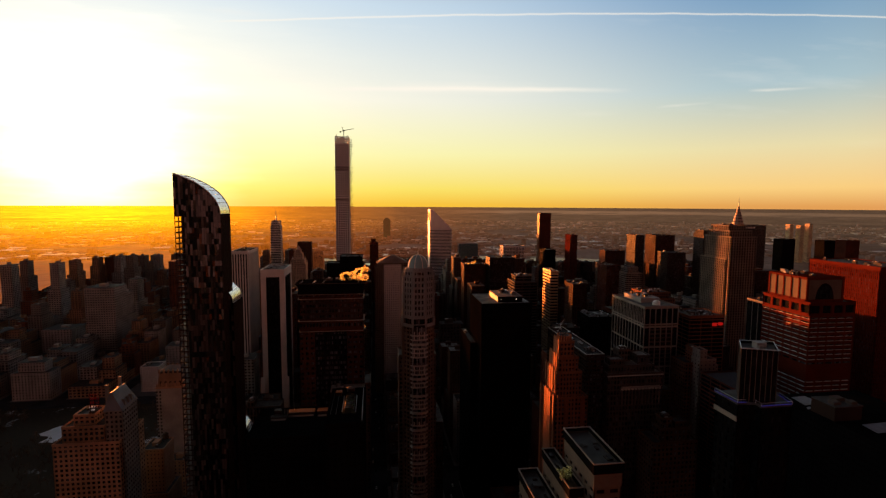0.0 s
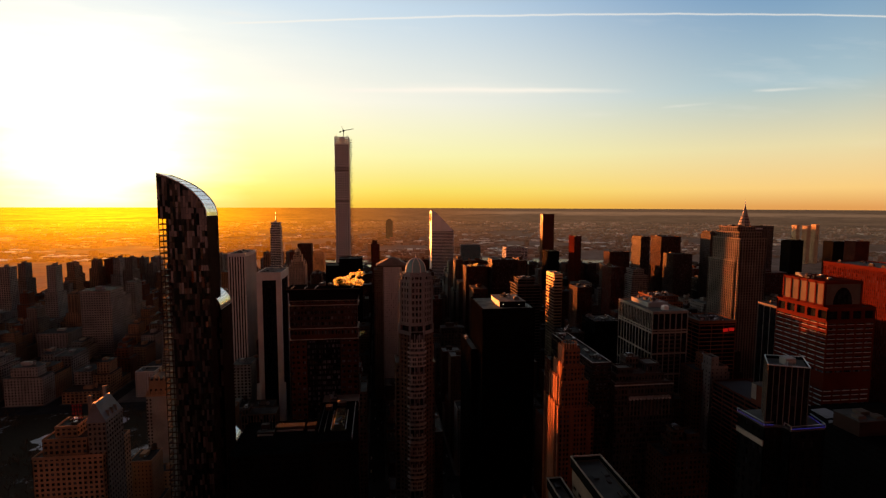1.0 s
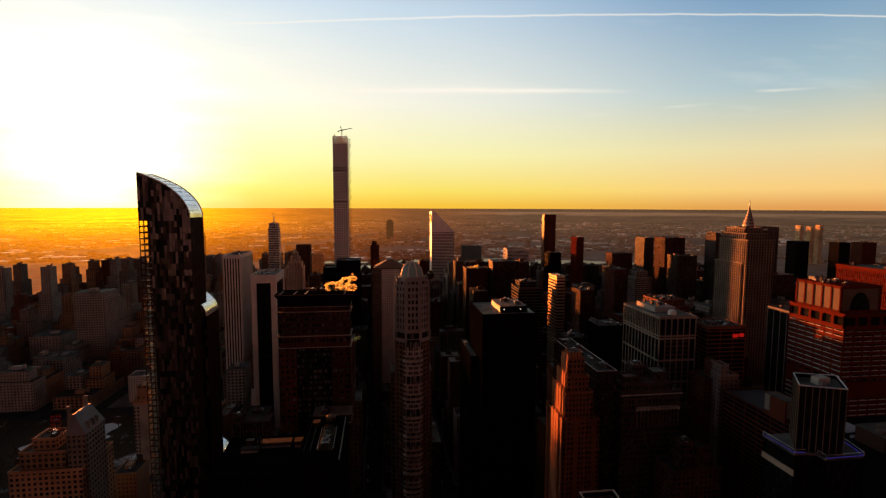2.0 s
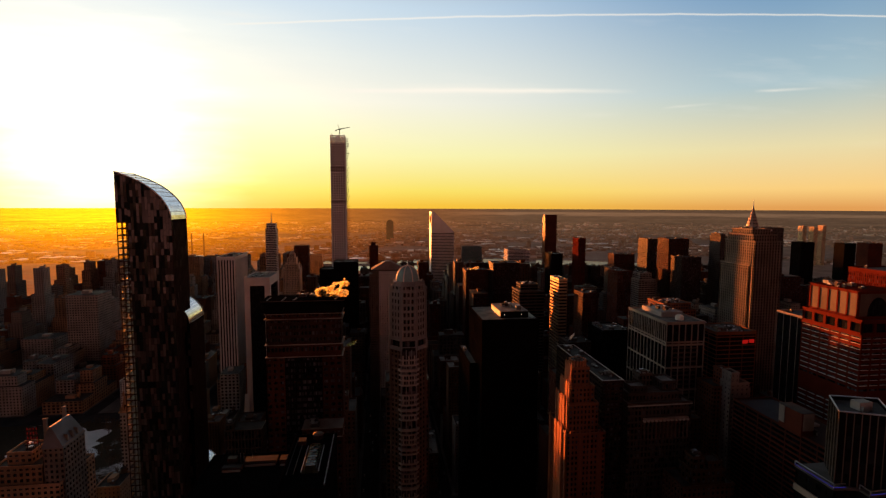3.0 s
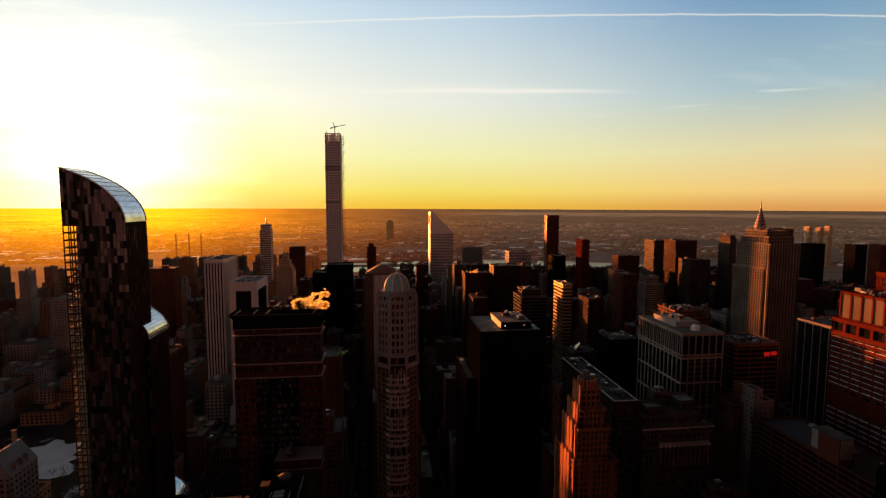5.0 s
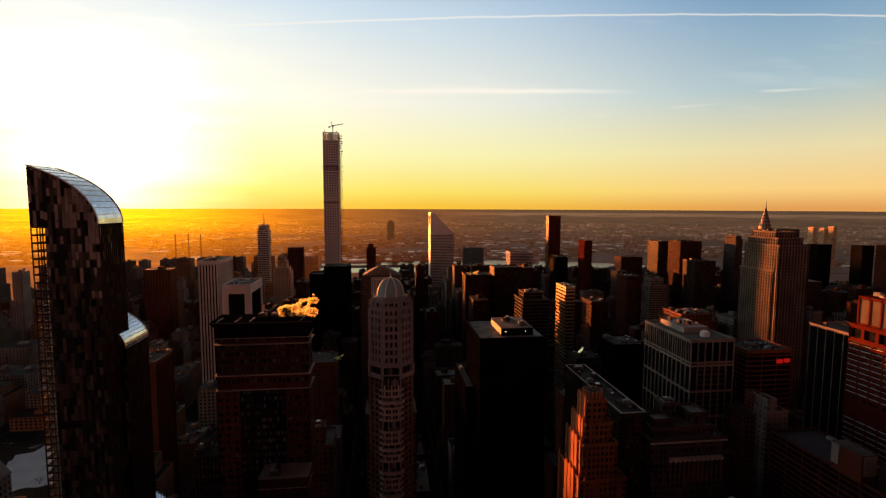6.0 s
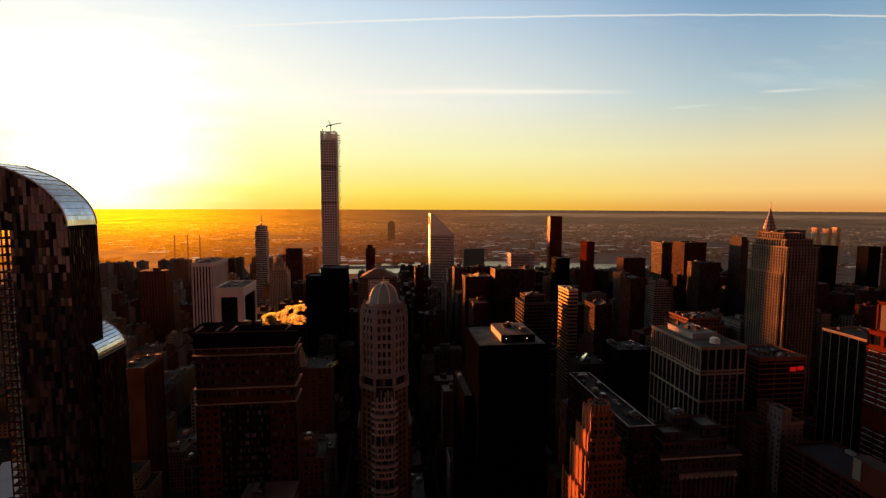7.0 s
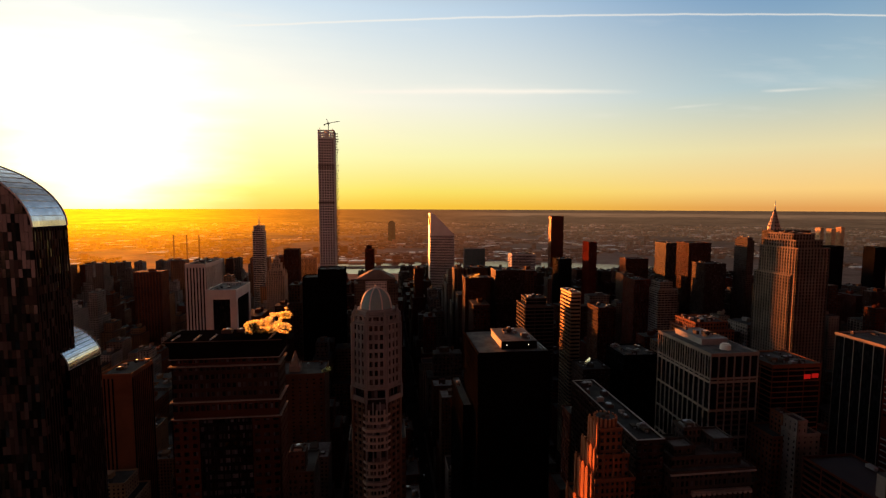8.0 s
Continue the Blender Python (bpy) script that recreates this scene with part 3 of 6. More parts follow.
def curve_tower():
    """Glass tower with a quarter-round top and a lower wing that ends in a second curve."""
    ob = thing("glass_skyscraper", "mottled bronze glass skyscraper with a curved sloping top", "skyscraper", (16, 36, 0))
    keep(-2, 38, 22, 82)
    rng = random.Random(57)

    def top(x, x0, x1, zt, zs):
        t = (x - x0) / (x1 - x0)
        return zs + (zt - zs) * (1 - 0.38 * t) * math.sqrt(max(0.0, 1 - max(0.0, t) ** 3.2)) if t < 1 else zs

    def shell(x0, x1, y0, y1, zt, zs, wide, tall, rim, notch=0.0):
        ox, oy = 16, 36
        n = 22
        xs = [x0 + (x1 - x0) * (1 - (1 - j / n) ** 1.6) for j in range(n + 1)]
        profile = [(x, top(x, x0, x1, zt, zs)) for x in xs]
        outline = [(x0 + 0.2, 0.0)] + [(max(x0 + 0.2, min(x1 - 0.2, x)), z - 0.2) for x, z in profile] + [(x1 - 0.2, 0.0)]
        n0 = x0 + notch
        full = [(max(p, x0 + 0.2), z) for p, z in outline]
        ya = y0 + (12.0 if notch else 0.2)
        part("core", Boxes().prism([(x - ox, y1 - 0.2 - oy, z) for x, z in full], [(x - ox, ya - oy, z) for x, z in full]), BLACK_STEEL, ob)
        if notch:
            part("core", Boxes().box(n0 - ox, x1 - 0.2 - ox, y0 + 0.2 - oy, ya - oy, 0, zs - 1), BLACK_STEEL, ob)
            head = [(x0 + 0.2, zs - 1)] + full[1:-1] + [(x1 - 0.2, zs - 1)]
            part("core", Boxes().prism([(x - ox, ya - oy, z) for x, z in head], [(x - ox, y0 + 0.2 - oy, z) for x, z in head]), BLACK_STEEL, ob)
        # panels of the wall that faces the eye, each a loose piece with its own shade
        for side in (0, 1):
            b = Boxes()
            cols = max(4, round((x1 - x0) / wide))
            for i in range(cols):
                a0, a1 = x0 + (x1 - x0) * i / cols + 0.05, x0 + (x1 - x0) * (i + 1) / cols - 0.05
                lim = min(top(a0, x0, x1, zt, zs), top(a1, x0, x1, zt, zs))
                z = zs - 1 if side == 0 and a1 < x0 + notch + 0.3 else 0.0
                while z < lim - 0.3:
                    h = min(tall * rng.choice((1, 1, 2)), lim - 0.05 - z)
                    y = (y0 + rng.uniform(0, 0.12)) if side == 0 else y1
                    s = 0.2
                    b.box(a0 - ox, a1 - ox, (y if side == 0 else y - s) - oy, (y + s if side == 0 else y) - oy, z, z + h - 0.12)
                    z += h
            part("glass_panel", b, GLASS_PANEL, ob, kind="stuff")
        b = Boxes()
        for k, xw in ((0, x0), (1, x1)):
            lim = top(xw, x0, x1, zt, zs)
            rows = int(lim / tall)
            cols = round((y1 - y0) / wide)
            for j in range(rows):
                for i in range(cols):
                    if k == 0 and notch and (y1 - y0) * i / cols < 12:
                        continue
                    a0 = y0 + 0.2 + (y1 - y0 - 0.4) * i / cols
                    b.box((xw - ox) - (0 if k == 0 else 0.2), (xw - ox) + (0.2 if k == 0 else 0), a0 - oy, a0 + (y1 - y0 - 0.4) / cols - 0.08 - oy, j * tall, (j + 1) * tall - 0.12)
        part("glass_panel", b, GLASS_PANEL, ob, kind="stuff")
        # curved roof of silver glass with a metal rim
        b, rims = Boxes(), (Boxes(), Boxes())
        rows = max(4, round((y1 - y0) / 1.7))
        for (xa, za), (xb, zb) in zip(profile, profile[1:]):
            for j in range(rows):
                ya, yb = y0 + (y1 - y0) * j / rows + 0.06, y0 + (y1 - y0) * (j + 1) / rows - 0.06
                b.quad((xa - ox, ya - oy, za + 0.1), (xb - ox, ya - oy, zb + 0.1), (xb - ox, yb - oy, zb + 0.1), (xa - ox, yb - oy, za + 0.1))
            for r, yy in ((rims[0], y0 - 0.05), (rims[1], y1 + 0.05)):
                r.bar((xa - ox, yy - oy, za + 0.15), (xb - ox, yy - oy, zb + 0.15), rim)
        part("roof_glass", b, SILVER_ROOF, ob, "curved roof of silvery glass", kind="stuff")
        for j in range(0, n + 1, 2):
            part("roof_rib", Boxes().bar((xs[j] - ox, y0 - oy, profile[j][1] + 0.2), (xs[j] - ox, y1 - oy, profile[j][1] + 0.2), 0.13), ALUMINIUM, ob)
        for r in rims:
            part("roof_rim", r, ALUMINIUM, ob, "pale metal rim along the curved roof")

    shell(2.0, 30.5, 24.0, 45.5, 308.7, 282.5, 1.5, 3.6, 0.35, 6.2)
    shell(18.0, 33.4, 36.0, 59.5, 236.5, 221.0, 1.5, 3.6, 0.25)
    shell(20.0, 35.5, 58.5, 72.0, 130.0, 115.0, 1.5, 3.6, 0.25)
    shell(17.0, 34.0, 62.0, 80.0, 87.0, 72.0, 1.5, 3.6, 0.25)
    for j in range(15):
        part("wing_fin", Boxes().box(17.42, 17.75, 0.5 + 1.5 * j, 0.75 + 1.5 * j, 0, 220.5), DARK_STONE, ob)
    for j in range(13):
        part("wing_fin", Boxes().box(14.52, 14.8, -11.5 + 1.7 * j, -11.2 + 1.7 * j, 0, 282), DARK_STONE, ob)
    # open balconies up one corner
    floors = [(-14.0, -12.0, 3.6 * j) for j in range(4, 79)]
    pieces("balcony", Boxes().box(0.05, 6.1, 0.05, 11.9, 0, 0.35).box(0.05, 6.1, 0.05, 0.2, 0.35, 0.75).box(0.05, 0.2, 0.2, 11.9, 0.35, 0.75), DARK_STONE, ob, floors)
    pieces("balcony_post", Boxes().box(-0.22, 0.22, -0.2, 0.2, 0, 281), DARK_STONE, ob, [(-13.7, -11.8, 0), (-11.3, -11.8, 0), (-9.0, -11.8, 0), (-13.7, -6.0, 0), (-13.7, -0.5, 0)])


curve_tower()


def grid_tower():
    """The slender white concrete tower, six square windows a side, with open drum floors and a crane on top."""
    x0, y0, w, top = 51.4, 720.0, 28.5, 427.0
    keep(x0, x0 + w, y0, y0 + w)
    ob = thing("concrete_skyscraper", "very slender white concrete skyscraper with a square window grid, unfinished top", "skyscraper", (x0 + w / 2, y0 + w / 2, 0))
    h = w / 2
    part("core", Boxes().box(-h + 1.2, h - 1.2, -h + 1.2, h - 1.2, 0, top - 14), BLACK_GLASS, ob)
    fl = 4.72
    n = int(top / fl)
    gaps = {n - 1 - g for g in (0, 1, 12, 13, 26, 27, 40, 41, 54, 55)}
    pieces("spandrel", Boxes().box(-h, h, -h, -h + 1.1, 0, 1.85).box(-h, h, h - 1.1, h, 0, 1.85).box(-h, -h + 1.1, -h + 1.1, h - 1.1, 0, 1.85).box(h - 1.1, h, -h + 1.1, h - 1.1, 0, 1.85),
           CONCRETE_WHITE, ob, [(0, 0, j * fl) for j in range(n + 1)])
    p = Boxes().box(-0.8, 0.8, -0.5, 0.5, 0, top)
    q = Boxes().box(-0.5, 0.5, -0.8, 0.8, 0, top)
    at = [-h + 0.82 + (w - 1.64) * j / 6 for j in range(7)]
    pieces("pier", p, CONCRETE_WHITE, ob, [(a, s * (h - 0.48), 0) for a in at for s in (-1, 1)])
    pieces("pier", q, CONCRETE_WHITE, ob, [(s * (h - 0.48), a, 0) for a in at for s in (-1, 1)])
    for j in sorted(gaps):
        if j < n - 2:
            part("drum_floor", Boxes().box(-h + 0.9, h - 0.9, -h + 0.9, h - 0.9, j * fl + 1.75, (j + 1) * fl - 0.05), DARK_STONE, ob, "open dark drum floor")
    # hoist mast on the sunny side
    b = Boxes()
    for sx in (h + 0.8, h + 2.2, h + 4.4):
        b.bar((sx, -4, 0), (sx, -4, top - 8), 0.16).bar((sx, -2.4, 0), (sx, -2.4, top - 8), 0.16)
    for j in range(84):
        z = 5 * j
        b.bar((h + 0.8, -4, z), (h + 2.2, -4, z + 5), 0.10).bar((h + 0.4, -3.2, z), (h + 2.2, -3.2, z), 0.12)
    part("hoist_mast", b, METAL, ob, "steel lattice hoist mast")
    rng = random.Random(8)
    for j in range(30, n):
        deep = rng.choice((3.6, 5.2, 5.2, 6.4))
        y = rng.uniform(-9, -5)
        part("hoist_landing", Boxes().box(h, h + deep, y, y + 7, j * fl + 1.1, j * fl + 1.85).box(h + deep - 0.35, h + deep, y, y + 7, j * fl + 1.85, j * fl + rng.uniform(2.1, 3.6)), BROWN_BRICK, ob)
    for j in (n - 13, n - 14, n - 27):
        part("scaffold_deck", Boxes().box(-h - 0.9, h + 0.5, -h - 0.9, -h - 0.05, j * fl + 0.2, j * fl + 0.45).box(-h - 0.9, h + 0.5, -h - 0.9, -h - 0.75, j * fl + 0.45, j * fl + 1.6), BROWN_BRICK, ob)
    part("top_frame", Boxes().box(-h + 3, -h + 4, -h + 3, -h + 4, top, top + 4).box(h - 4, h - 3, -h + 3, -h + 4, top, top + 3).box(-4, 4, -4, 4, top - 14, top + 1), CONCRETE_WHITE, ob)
    crane = thing("tower_crane", "small luffing tower crane on the unfinished roof", "crane", (x0 + w / 2 + 3, y0 + w / 2, top + 1))
    part("mast", Boxes().bar((0, 0, 0), (0, 0, 11), 0.9), BLACK_STEEL, crane)
    part("cab", Boxes().box(-2, 2, -1.2, 1.2, 11, 13.5), BLACK_STEEL, crane)
    part("jib", Boxes().bar((1, 0, 12.5), (20, 0, 16.5), 0.5).bar((1, 0, 13.5), (20, 0, 17), 0.3), BLACK_STEEL, crane)
    part("counter_jib", Boxes().bar((-1, 0, 12.5), (-7, 0, 10.5), 0.8).box(-8, -5.5, -1, 1, 8.6, 11), BLACK_STEEL, crane)
    part("apex", Boxes().bar((-1, 0, 13), (-3.5, 0, 21), 0.4).bar((1, 0, 13), (-3.5, 0, 21), 0.3), BLACK_STEEL, crane)


grid_tower()


def dome_tower():
    """Octagonal stone tower: a bowed front of ledges below, punched windows above, stepped shoulders and a ribbed copper dome."""
    cx, cy = 163.0, 54.5
    keep(148, 177, 40, 80)
    ob = thing("domed_skyscraper", "octagonal grey stone skyscraper with ledged bay and ribbed copper dome", "skyscraper", (cx, cy, 0))
    turn = math.pi / 8
    k = 1 / math.cos(turn)

    def tier(r, z0, z1, floor, span, proud, pier_at, stone, wide=0.45):
        part("glazing", Boxes().ring(0, 0, z0, z1, (r - 0.5) * k, (r - 0.5) * k, 8, turn), GLASS, ob)
        rows = max(1, round((z1 - z0) / floor))
        fl = (z1 - z0) / rows
        pieces("spandrel", Boxes().ring(0, 0, 0, span, (r + proud) * k, (r + proud) * k, 8, turn), stone, ob, [(0, 0, z0 + j * fl) for j in range(rows)])
        side = 2 * r * math.tan(turn)
        for j in range(8):
            a = 2 * math.pi * j / 8
            ux, uy = math.cos(a), math.sin(a)
            for s in pier_at:
                b = Boxes()
                o = s * side / 2
                px, py = ux * (r - 0.2) - uy * o, uy * (r - 0.2) + ux * o
                w = wide if abs(s) < 0.95 else 0.85
                b.prism([(px + dx * ux - dy * uy, py + dx * uy + dy * ux, z0) for dx, dy in ((-0.3, -w), (0.35, -w), (0.35, w), (-0.3, w))],
                        [(px + dx * ux - dy * uy, py + dx * uy + dy * ux, z1) for dx, dy in ((-0.3, -w), (0.35, -w), (0.35, w), (-0.3, w))])
                part("pier", b, stone, ob)
        part("roof", Boxes().ring(0, 0, z1, z1 + 0.7, (r + 0.25) * k, (r + 0.25) * k, 8, turn), GREY_STONE, ob)

    tier(11.5, 0, 198, 3.3, 1.2, 0.0, (-1, -0.33, 0.33, 1), LIMESTONE)
    tier(12.1, 198, 204.5, 6.5, 2.4, 0.1, (-1, 1), GREY_STONE)
    tier(11.6, 205.2, 235.4, 4.3, 1.6, -0.1, (-1, -0.78, -0.26, 0.26, 0.78, 1), GREY_STONE, 0.5)
    tier(10.3, 236, 239.2, 3.2, 1.2, 0.0, (-1, -0.4, 0.4, 1), GREY_STONE)
    tier(9.0, 239.9, 241.0, 1.1, 0.9, 0.0, (-1, 1), GREY_STONE)
    # the bowed bay of the front: pale ledges, every fourth one deeper, with window mullions between
    bow = [(-6.5, -11.2), (-4.9, -13.5), (-1.7, -14.1), (1.7, -14.1), (4.9, -13.5), (6.5, -11.2)]
    deep = [(-7.0, -11.0), (-5.3, -14.2), (-1.8, -14.9), (1.8, -14.9), (5.3, -14.2), (7.0, -11.0)]
    glass = [(x * 0.93, y + 0.9) for x, y in bow]
    ledge = Boxes().prism([(x, y, 0) for x, y in bow], [(x, y, 0.95) for x, y in bow])
    big = Boxes().prism([(x, y, -0.2) for x, y in deep], [(x, y, 1.2) for x, y in deep])
    bay = part("bow_bay", Boxes().prism([(x, y, 0) for x, y in glass], [(x, y, 200) for x, y in glass]), GLASS_BAY, ob, "bowed window bay")
    rows = [40 + 3.3 * j for j in range(48)]
    gaps = {j for j in range(48) if j % 7 == 5}
    for j in range(48):
        if j % 4 in (1, 2) and j not in gaps:
            part("infill_panel", Boxes().box(-4.2, -3.2, -13.3, -12.7, rows[j] + 0.95, rows[j] + 3.3).box(-0.5, 0.5, -13.7, -13.0, rows[j] + 0.95, rows[j] + 3.3).box(3.2, 4.2, -13.3, -12.7, rows[j] + 0.95, rows[j] + 3.3), BAY_STONE, bay)
    pieces("ledge", ledge, BAY_STONE, bay, [(0, 0, z) for j, z in enumerate(rows) if j % 4 and j not in gaps])
    pieces("deep_ledge", big, BAY_STONE, bay, [(0, 0, z) for j, z in enumerate(rows) if j % 4 == 0 and j not in gaps])
    for x, y in bow[1:-1]:
        part("bay_mullion", Boxes().box(x - 0.35, x + 0.35, y + 0.3, y + 0.8, 0, 199), GREY_STONE, bay)
    for r, z, h in ((11.5, 236.0, 3.4), (10.2, 239.8, 2.6)):
        for j in range(8):
            a = turn + math.pi / 4 * j
            x, y = r * k * math.cos(a), r * k * math.sin(a)
            part("pinnacle", Boxes().box(x - 0.6, x + 0.6, y - 0.6, y + 0.6, z, z + h * 0.7).ring(x, y, z + h * 0.7, z + h, 0.75, 0.15, 6), GREY_STONE, ob)
    b, rings, seg = Boxes(), 9, 24
    part("drum", Boxes().ring(0, 0, 241.0, 242.0, 8.2, 8.2, 24), GREY_STONE, ob)
    prof = [(7.7 * math.cos(t) ** 0.9, 242.0 + 9.6 * math.sin(t)) for t in [math.pi / 2 * j / rings for j in range(rings)]] + [(0.35, 251.6)]
    for (r0, z0), (r1, z1) in zip(prof, prof[1:]):
        for j in range(seg):
            a0, a1 = 2 * math.pi * j / seg, 2 * math.pi * (j + 1) / seg
            b.quad((r0 * math.cos(a0), r0 * math.sin(a0), z0), (r0 * math.cos(a1), r0 * math.sin(a1), z0), (r1 * math.cos(a1), r1 * math.sin(a1), z1), (r1 * math.cos(a0), r1 * math.sin(a0), z1))
    part("dome", b, COPPER, ob, "green copper dome")
    for j in range(8):
        a = 2 * math.pi * (j + 0.5) / 8
        b = Boxes()
        for (r0, z0), (r1, z1) in zip(prof, prof[1:]):
            b.bar(((r0 + .1) * math.cos(a), (r0 + .1) * math.sin(a), z0), ((r1 + .1) * math.cos(a), (r1 + .1) * math.sin(a), z1 + 0.05), 0.36)
        part("dome_rib", b, MARBLE, ob, "white rib of the dome")
    part("finial", Boxes().ring(0, 0, 251.4, 252.6, 0.8, 0.5, 8).ring(0, 0, 252.6, 255.3, 0.3, 0.05, 6), MARBLE, ob)
    block_tower(ob, -14.5, 14.5, 2.5, 24, 0, 172, LIMESTONE, bay=3.4, floor=3.4, pier=1.3, span=1.4)


dome_tower()


def brick_tower():
    """Broad brown brick slab: brick side bays, a dark recessed centre, thin pale cornices and a flared dark crown."""
    x0, x1, y0, y1, top = 78.8, 122.6, 24.0, 39.5, 236.0
    keep(x0, x1, 10, y1)
    cx, cy = (x0 + x1) / 2, (y0 + y1) / 2
    w, d = (x1 - x0) / 2, (y1 - y0) / 2
    ob = thing("brick_skyscraper", "broad brown brick skyscraper with pale cornices and dark flared crown", "skyscraper", (cx, cy, 0))
    part("glazing", Boxes().box(-w + 0.5, w - 0.5, -d + 0.55, d - 0.5, 0, 202), GLASS_DIM, ob)
    bays = ((-w, -w + 10.6), (w - 11.6, w))
    for a, c in bays:
        b = Boxes()
        lattice(b, a, c, -d, d, 0, 202, 3.5, 3.55, 1.5, 1.75, 0.5, "w")
        part("side_bay", b, BROWN_BRICK, ob, "brown brick bay of square windows")
    b = Boxes()
    lattice(b, bays[0][1], bays[1][0], -d + 0.35, d, 0, 202, 3.0, 3.55, 0.55, 1.5, 0.25, "w")
    part("centre_bay", b, BLACK_STEEL, ob, "recessed dark centre bay")
    b = Boxes()
    lattice(b, -w, w, -d, d, 0, 202, 3.4, 3.55, 1.5, 1.75, 0.5, "nse")
    part("end_wall", b, BROWN_BRICK, ob)
    # the set-back terrace block at the foot of the front
    block_tower(ob, -0.3, w + 0.4, -d - 13, -d + 0.3, 0, 163.0, BROWN_BRICK, bay=3.2, floor=3.55, pier=1.5, span=1.8, roof=True, ledge=0.8)
    for z in (158.6, 163.7):
        part("terrace_ledge", Boxes().box(-0.5, w + 0.6, -d - 13.2, -d + 0.2, z, z + 0.35), PALE_STONE, ob, "thin pale stone ledge")
    rng = random.Random(12)
    roof_units(ob, rng, 1, w - 1, -d - 12.5, -d, 163.2, 5)
    # the attic storeys
    for z0, z1, floor, span, wall in ((202.4, 209.4, 7.0, 2.9, BROWN_BRICK), (209.7, 224.6, 3.72, 1.7, DARK_STONE), (225.0, 227.8, 2.8, 1.0, BROWN_BRICK)):
        block_tower(ob, -w + 0.5, w - 0.5, -d + 0.5, d - 0.5, z0, z1, wall, bay=2.1, floor=floor, pier=0.7, span=span, deep=0.35, roof=False)
    for z, o, t in ((202.0, 0.35, 0.4), (209.3, 0.6, 0.4), (224.5, 0.55, 0.35), (227.7, 0.35, 0.3)):
        part("cornice", Boxes().box(-w - o, w + o, -d - o, d + o, z, z + t), PALE_STONE, ob, "thin pale stone cornice")
    base, lip = [(-w, -d), (w, -d), (w, d), (-w, d)], [(-w - 1.6, -d - 1.6), (w + 1.6, -d - 1.6), (w + 1.6, d + 1.6), (-w - 1.6, d + 1.6)]
    part("crown", Boxes().prism([(x, y, 228.0) for x, y in base], [(x, y, 233.0) for x, y in base]), BLACK_STEEL, ob, "dark metal crown")
    part("crown_cornice", Boxes().prism([(x, y, 233.0) for x, y in base], [(x, y, 235.4) for x, y in lip]), BLACK_STEEL, ob)
    part("crown_rim", Boxes().box(-w - 1.65, w + 1.65, -d - 1.65, -d - 1.3, 235.4, 235.75), CONCRETE, ob)
    part("roof", Boxes().box(-w - 1.4, w + 1.4, -d - 1.3, d + 1.4, 235.4, 236.0), BLACK_STEEL, ob)
    for x in (-20.5, -12.0, -5.5, 18.0):
        part("roof_brace", Boxes().bar((x, -d - 1.0, 236), (x + 1.6, -d + 3.4, 237.4), 0.13).bar((x + 0.5, -d - 0.9, 236), (x + 2.1, -d + 3.4, 237.2), 0.1), METAL, ob)
    for x, y, u, v, h in ((-4, 1.5, 4.2, 3, 1.6), (2, 3, 3, 2.4, 1.2), (8.5, 2, 5, 3, 1.5), (14.5, 4, 2.4, 2, 1.0)):
        unit = part("roof_unit", Boxes().box(x, x + u, y, y + v, 235.95, 236 + h), CONCRETE, ob)
        part("fan", Boxes().ring(x + u / 2, y + v / 2, 236 + h, 236.4 + h, 0.8, 0.8, 10), METAL, unit)


brick_tower()


def black_box():
    """Black steel and glass office slab; its roof carries a plant room with two small lamps."""
    x0, x1, y0, y1, z = 223.3, 269.0, 101.0, 155.0, 202.0
    ob = hero("black_office_tower", "plain black steel and glass office tower with a pale roof", x0, x1, y0, y1, z, BLACK_STEEL, glass=MATT_GLASS, bay=1.6, floor=3.9, pier=0.25, span=0.5, deep=0.2,
              units=0, roof_mat=GRAVEL, ledge=1.0)
    cx, cy = (x0 + x1) / 2, (y0 + y1) / 2
    room = part("penthouse", Boxes().box(240 - cx, 262.5 - cx, 109 - cy, 142 - cy, z + 0.1, z + 5.2), BLACK_STEEL, ob)
    part("penthouse_louvre", Boxes().box(239.8 - cx, 240 - cx, 110 - cy, 141 - cy, z + 0.6, z + 4.9), METAL, room)
    part("penthouse_roof", Boxes().box(239.9 - cx, 262.6 - cx, 108.9 - cy, 142.1 - cy, z + 5.2, z + 5.5), GRAVEL, room)
    for x in (243.0, 257.0):
        part("lamp", Boxes().ring(x - cx, 108.8 - cy, z + 2.6, z + 3.1, 0.28, 0.28, 8), LAMP_WHITE, room, "small white lamp")
    for x in (264.6, 266.6):
        part("roof_rail", Boxes().box(x - cx, x + 0.3 - cx, 105 - cy, 151 - cy, z + 0.1, z + 0.9), METAL, ob)
    roof_units(ob, random.Random(3), 242 - cx, 261 - cx, 111 - cy, 140 - cy, z + 5.5, 6)


black_box()

hero("black_side_slab", "low black office slab with a thin pale roof edge", 217.0, 222.8, 118, 172, 163, BLACK_STEEL, glass=MATT_GLASS, bay=3, floor=3.9, pier=0.3, span=0.6, units=2, seed=71, ledge=0.6)


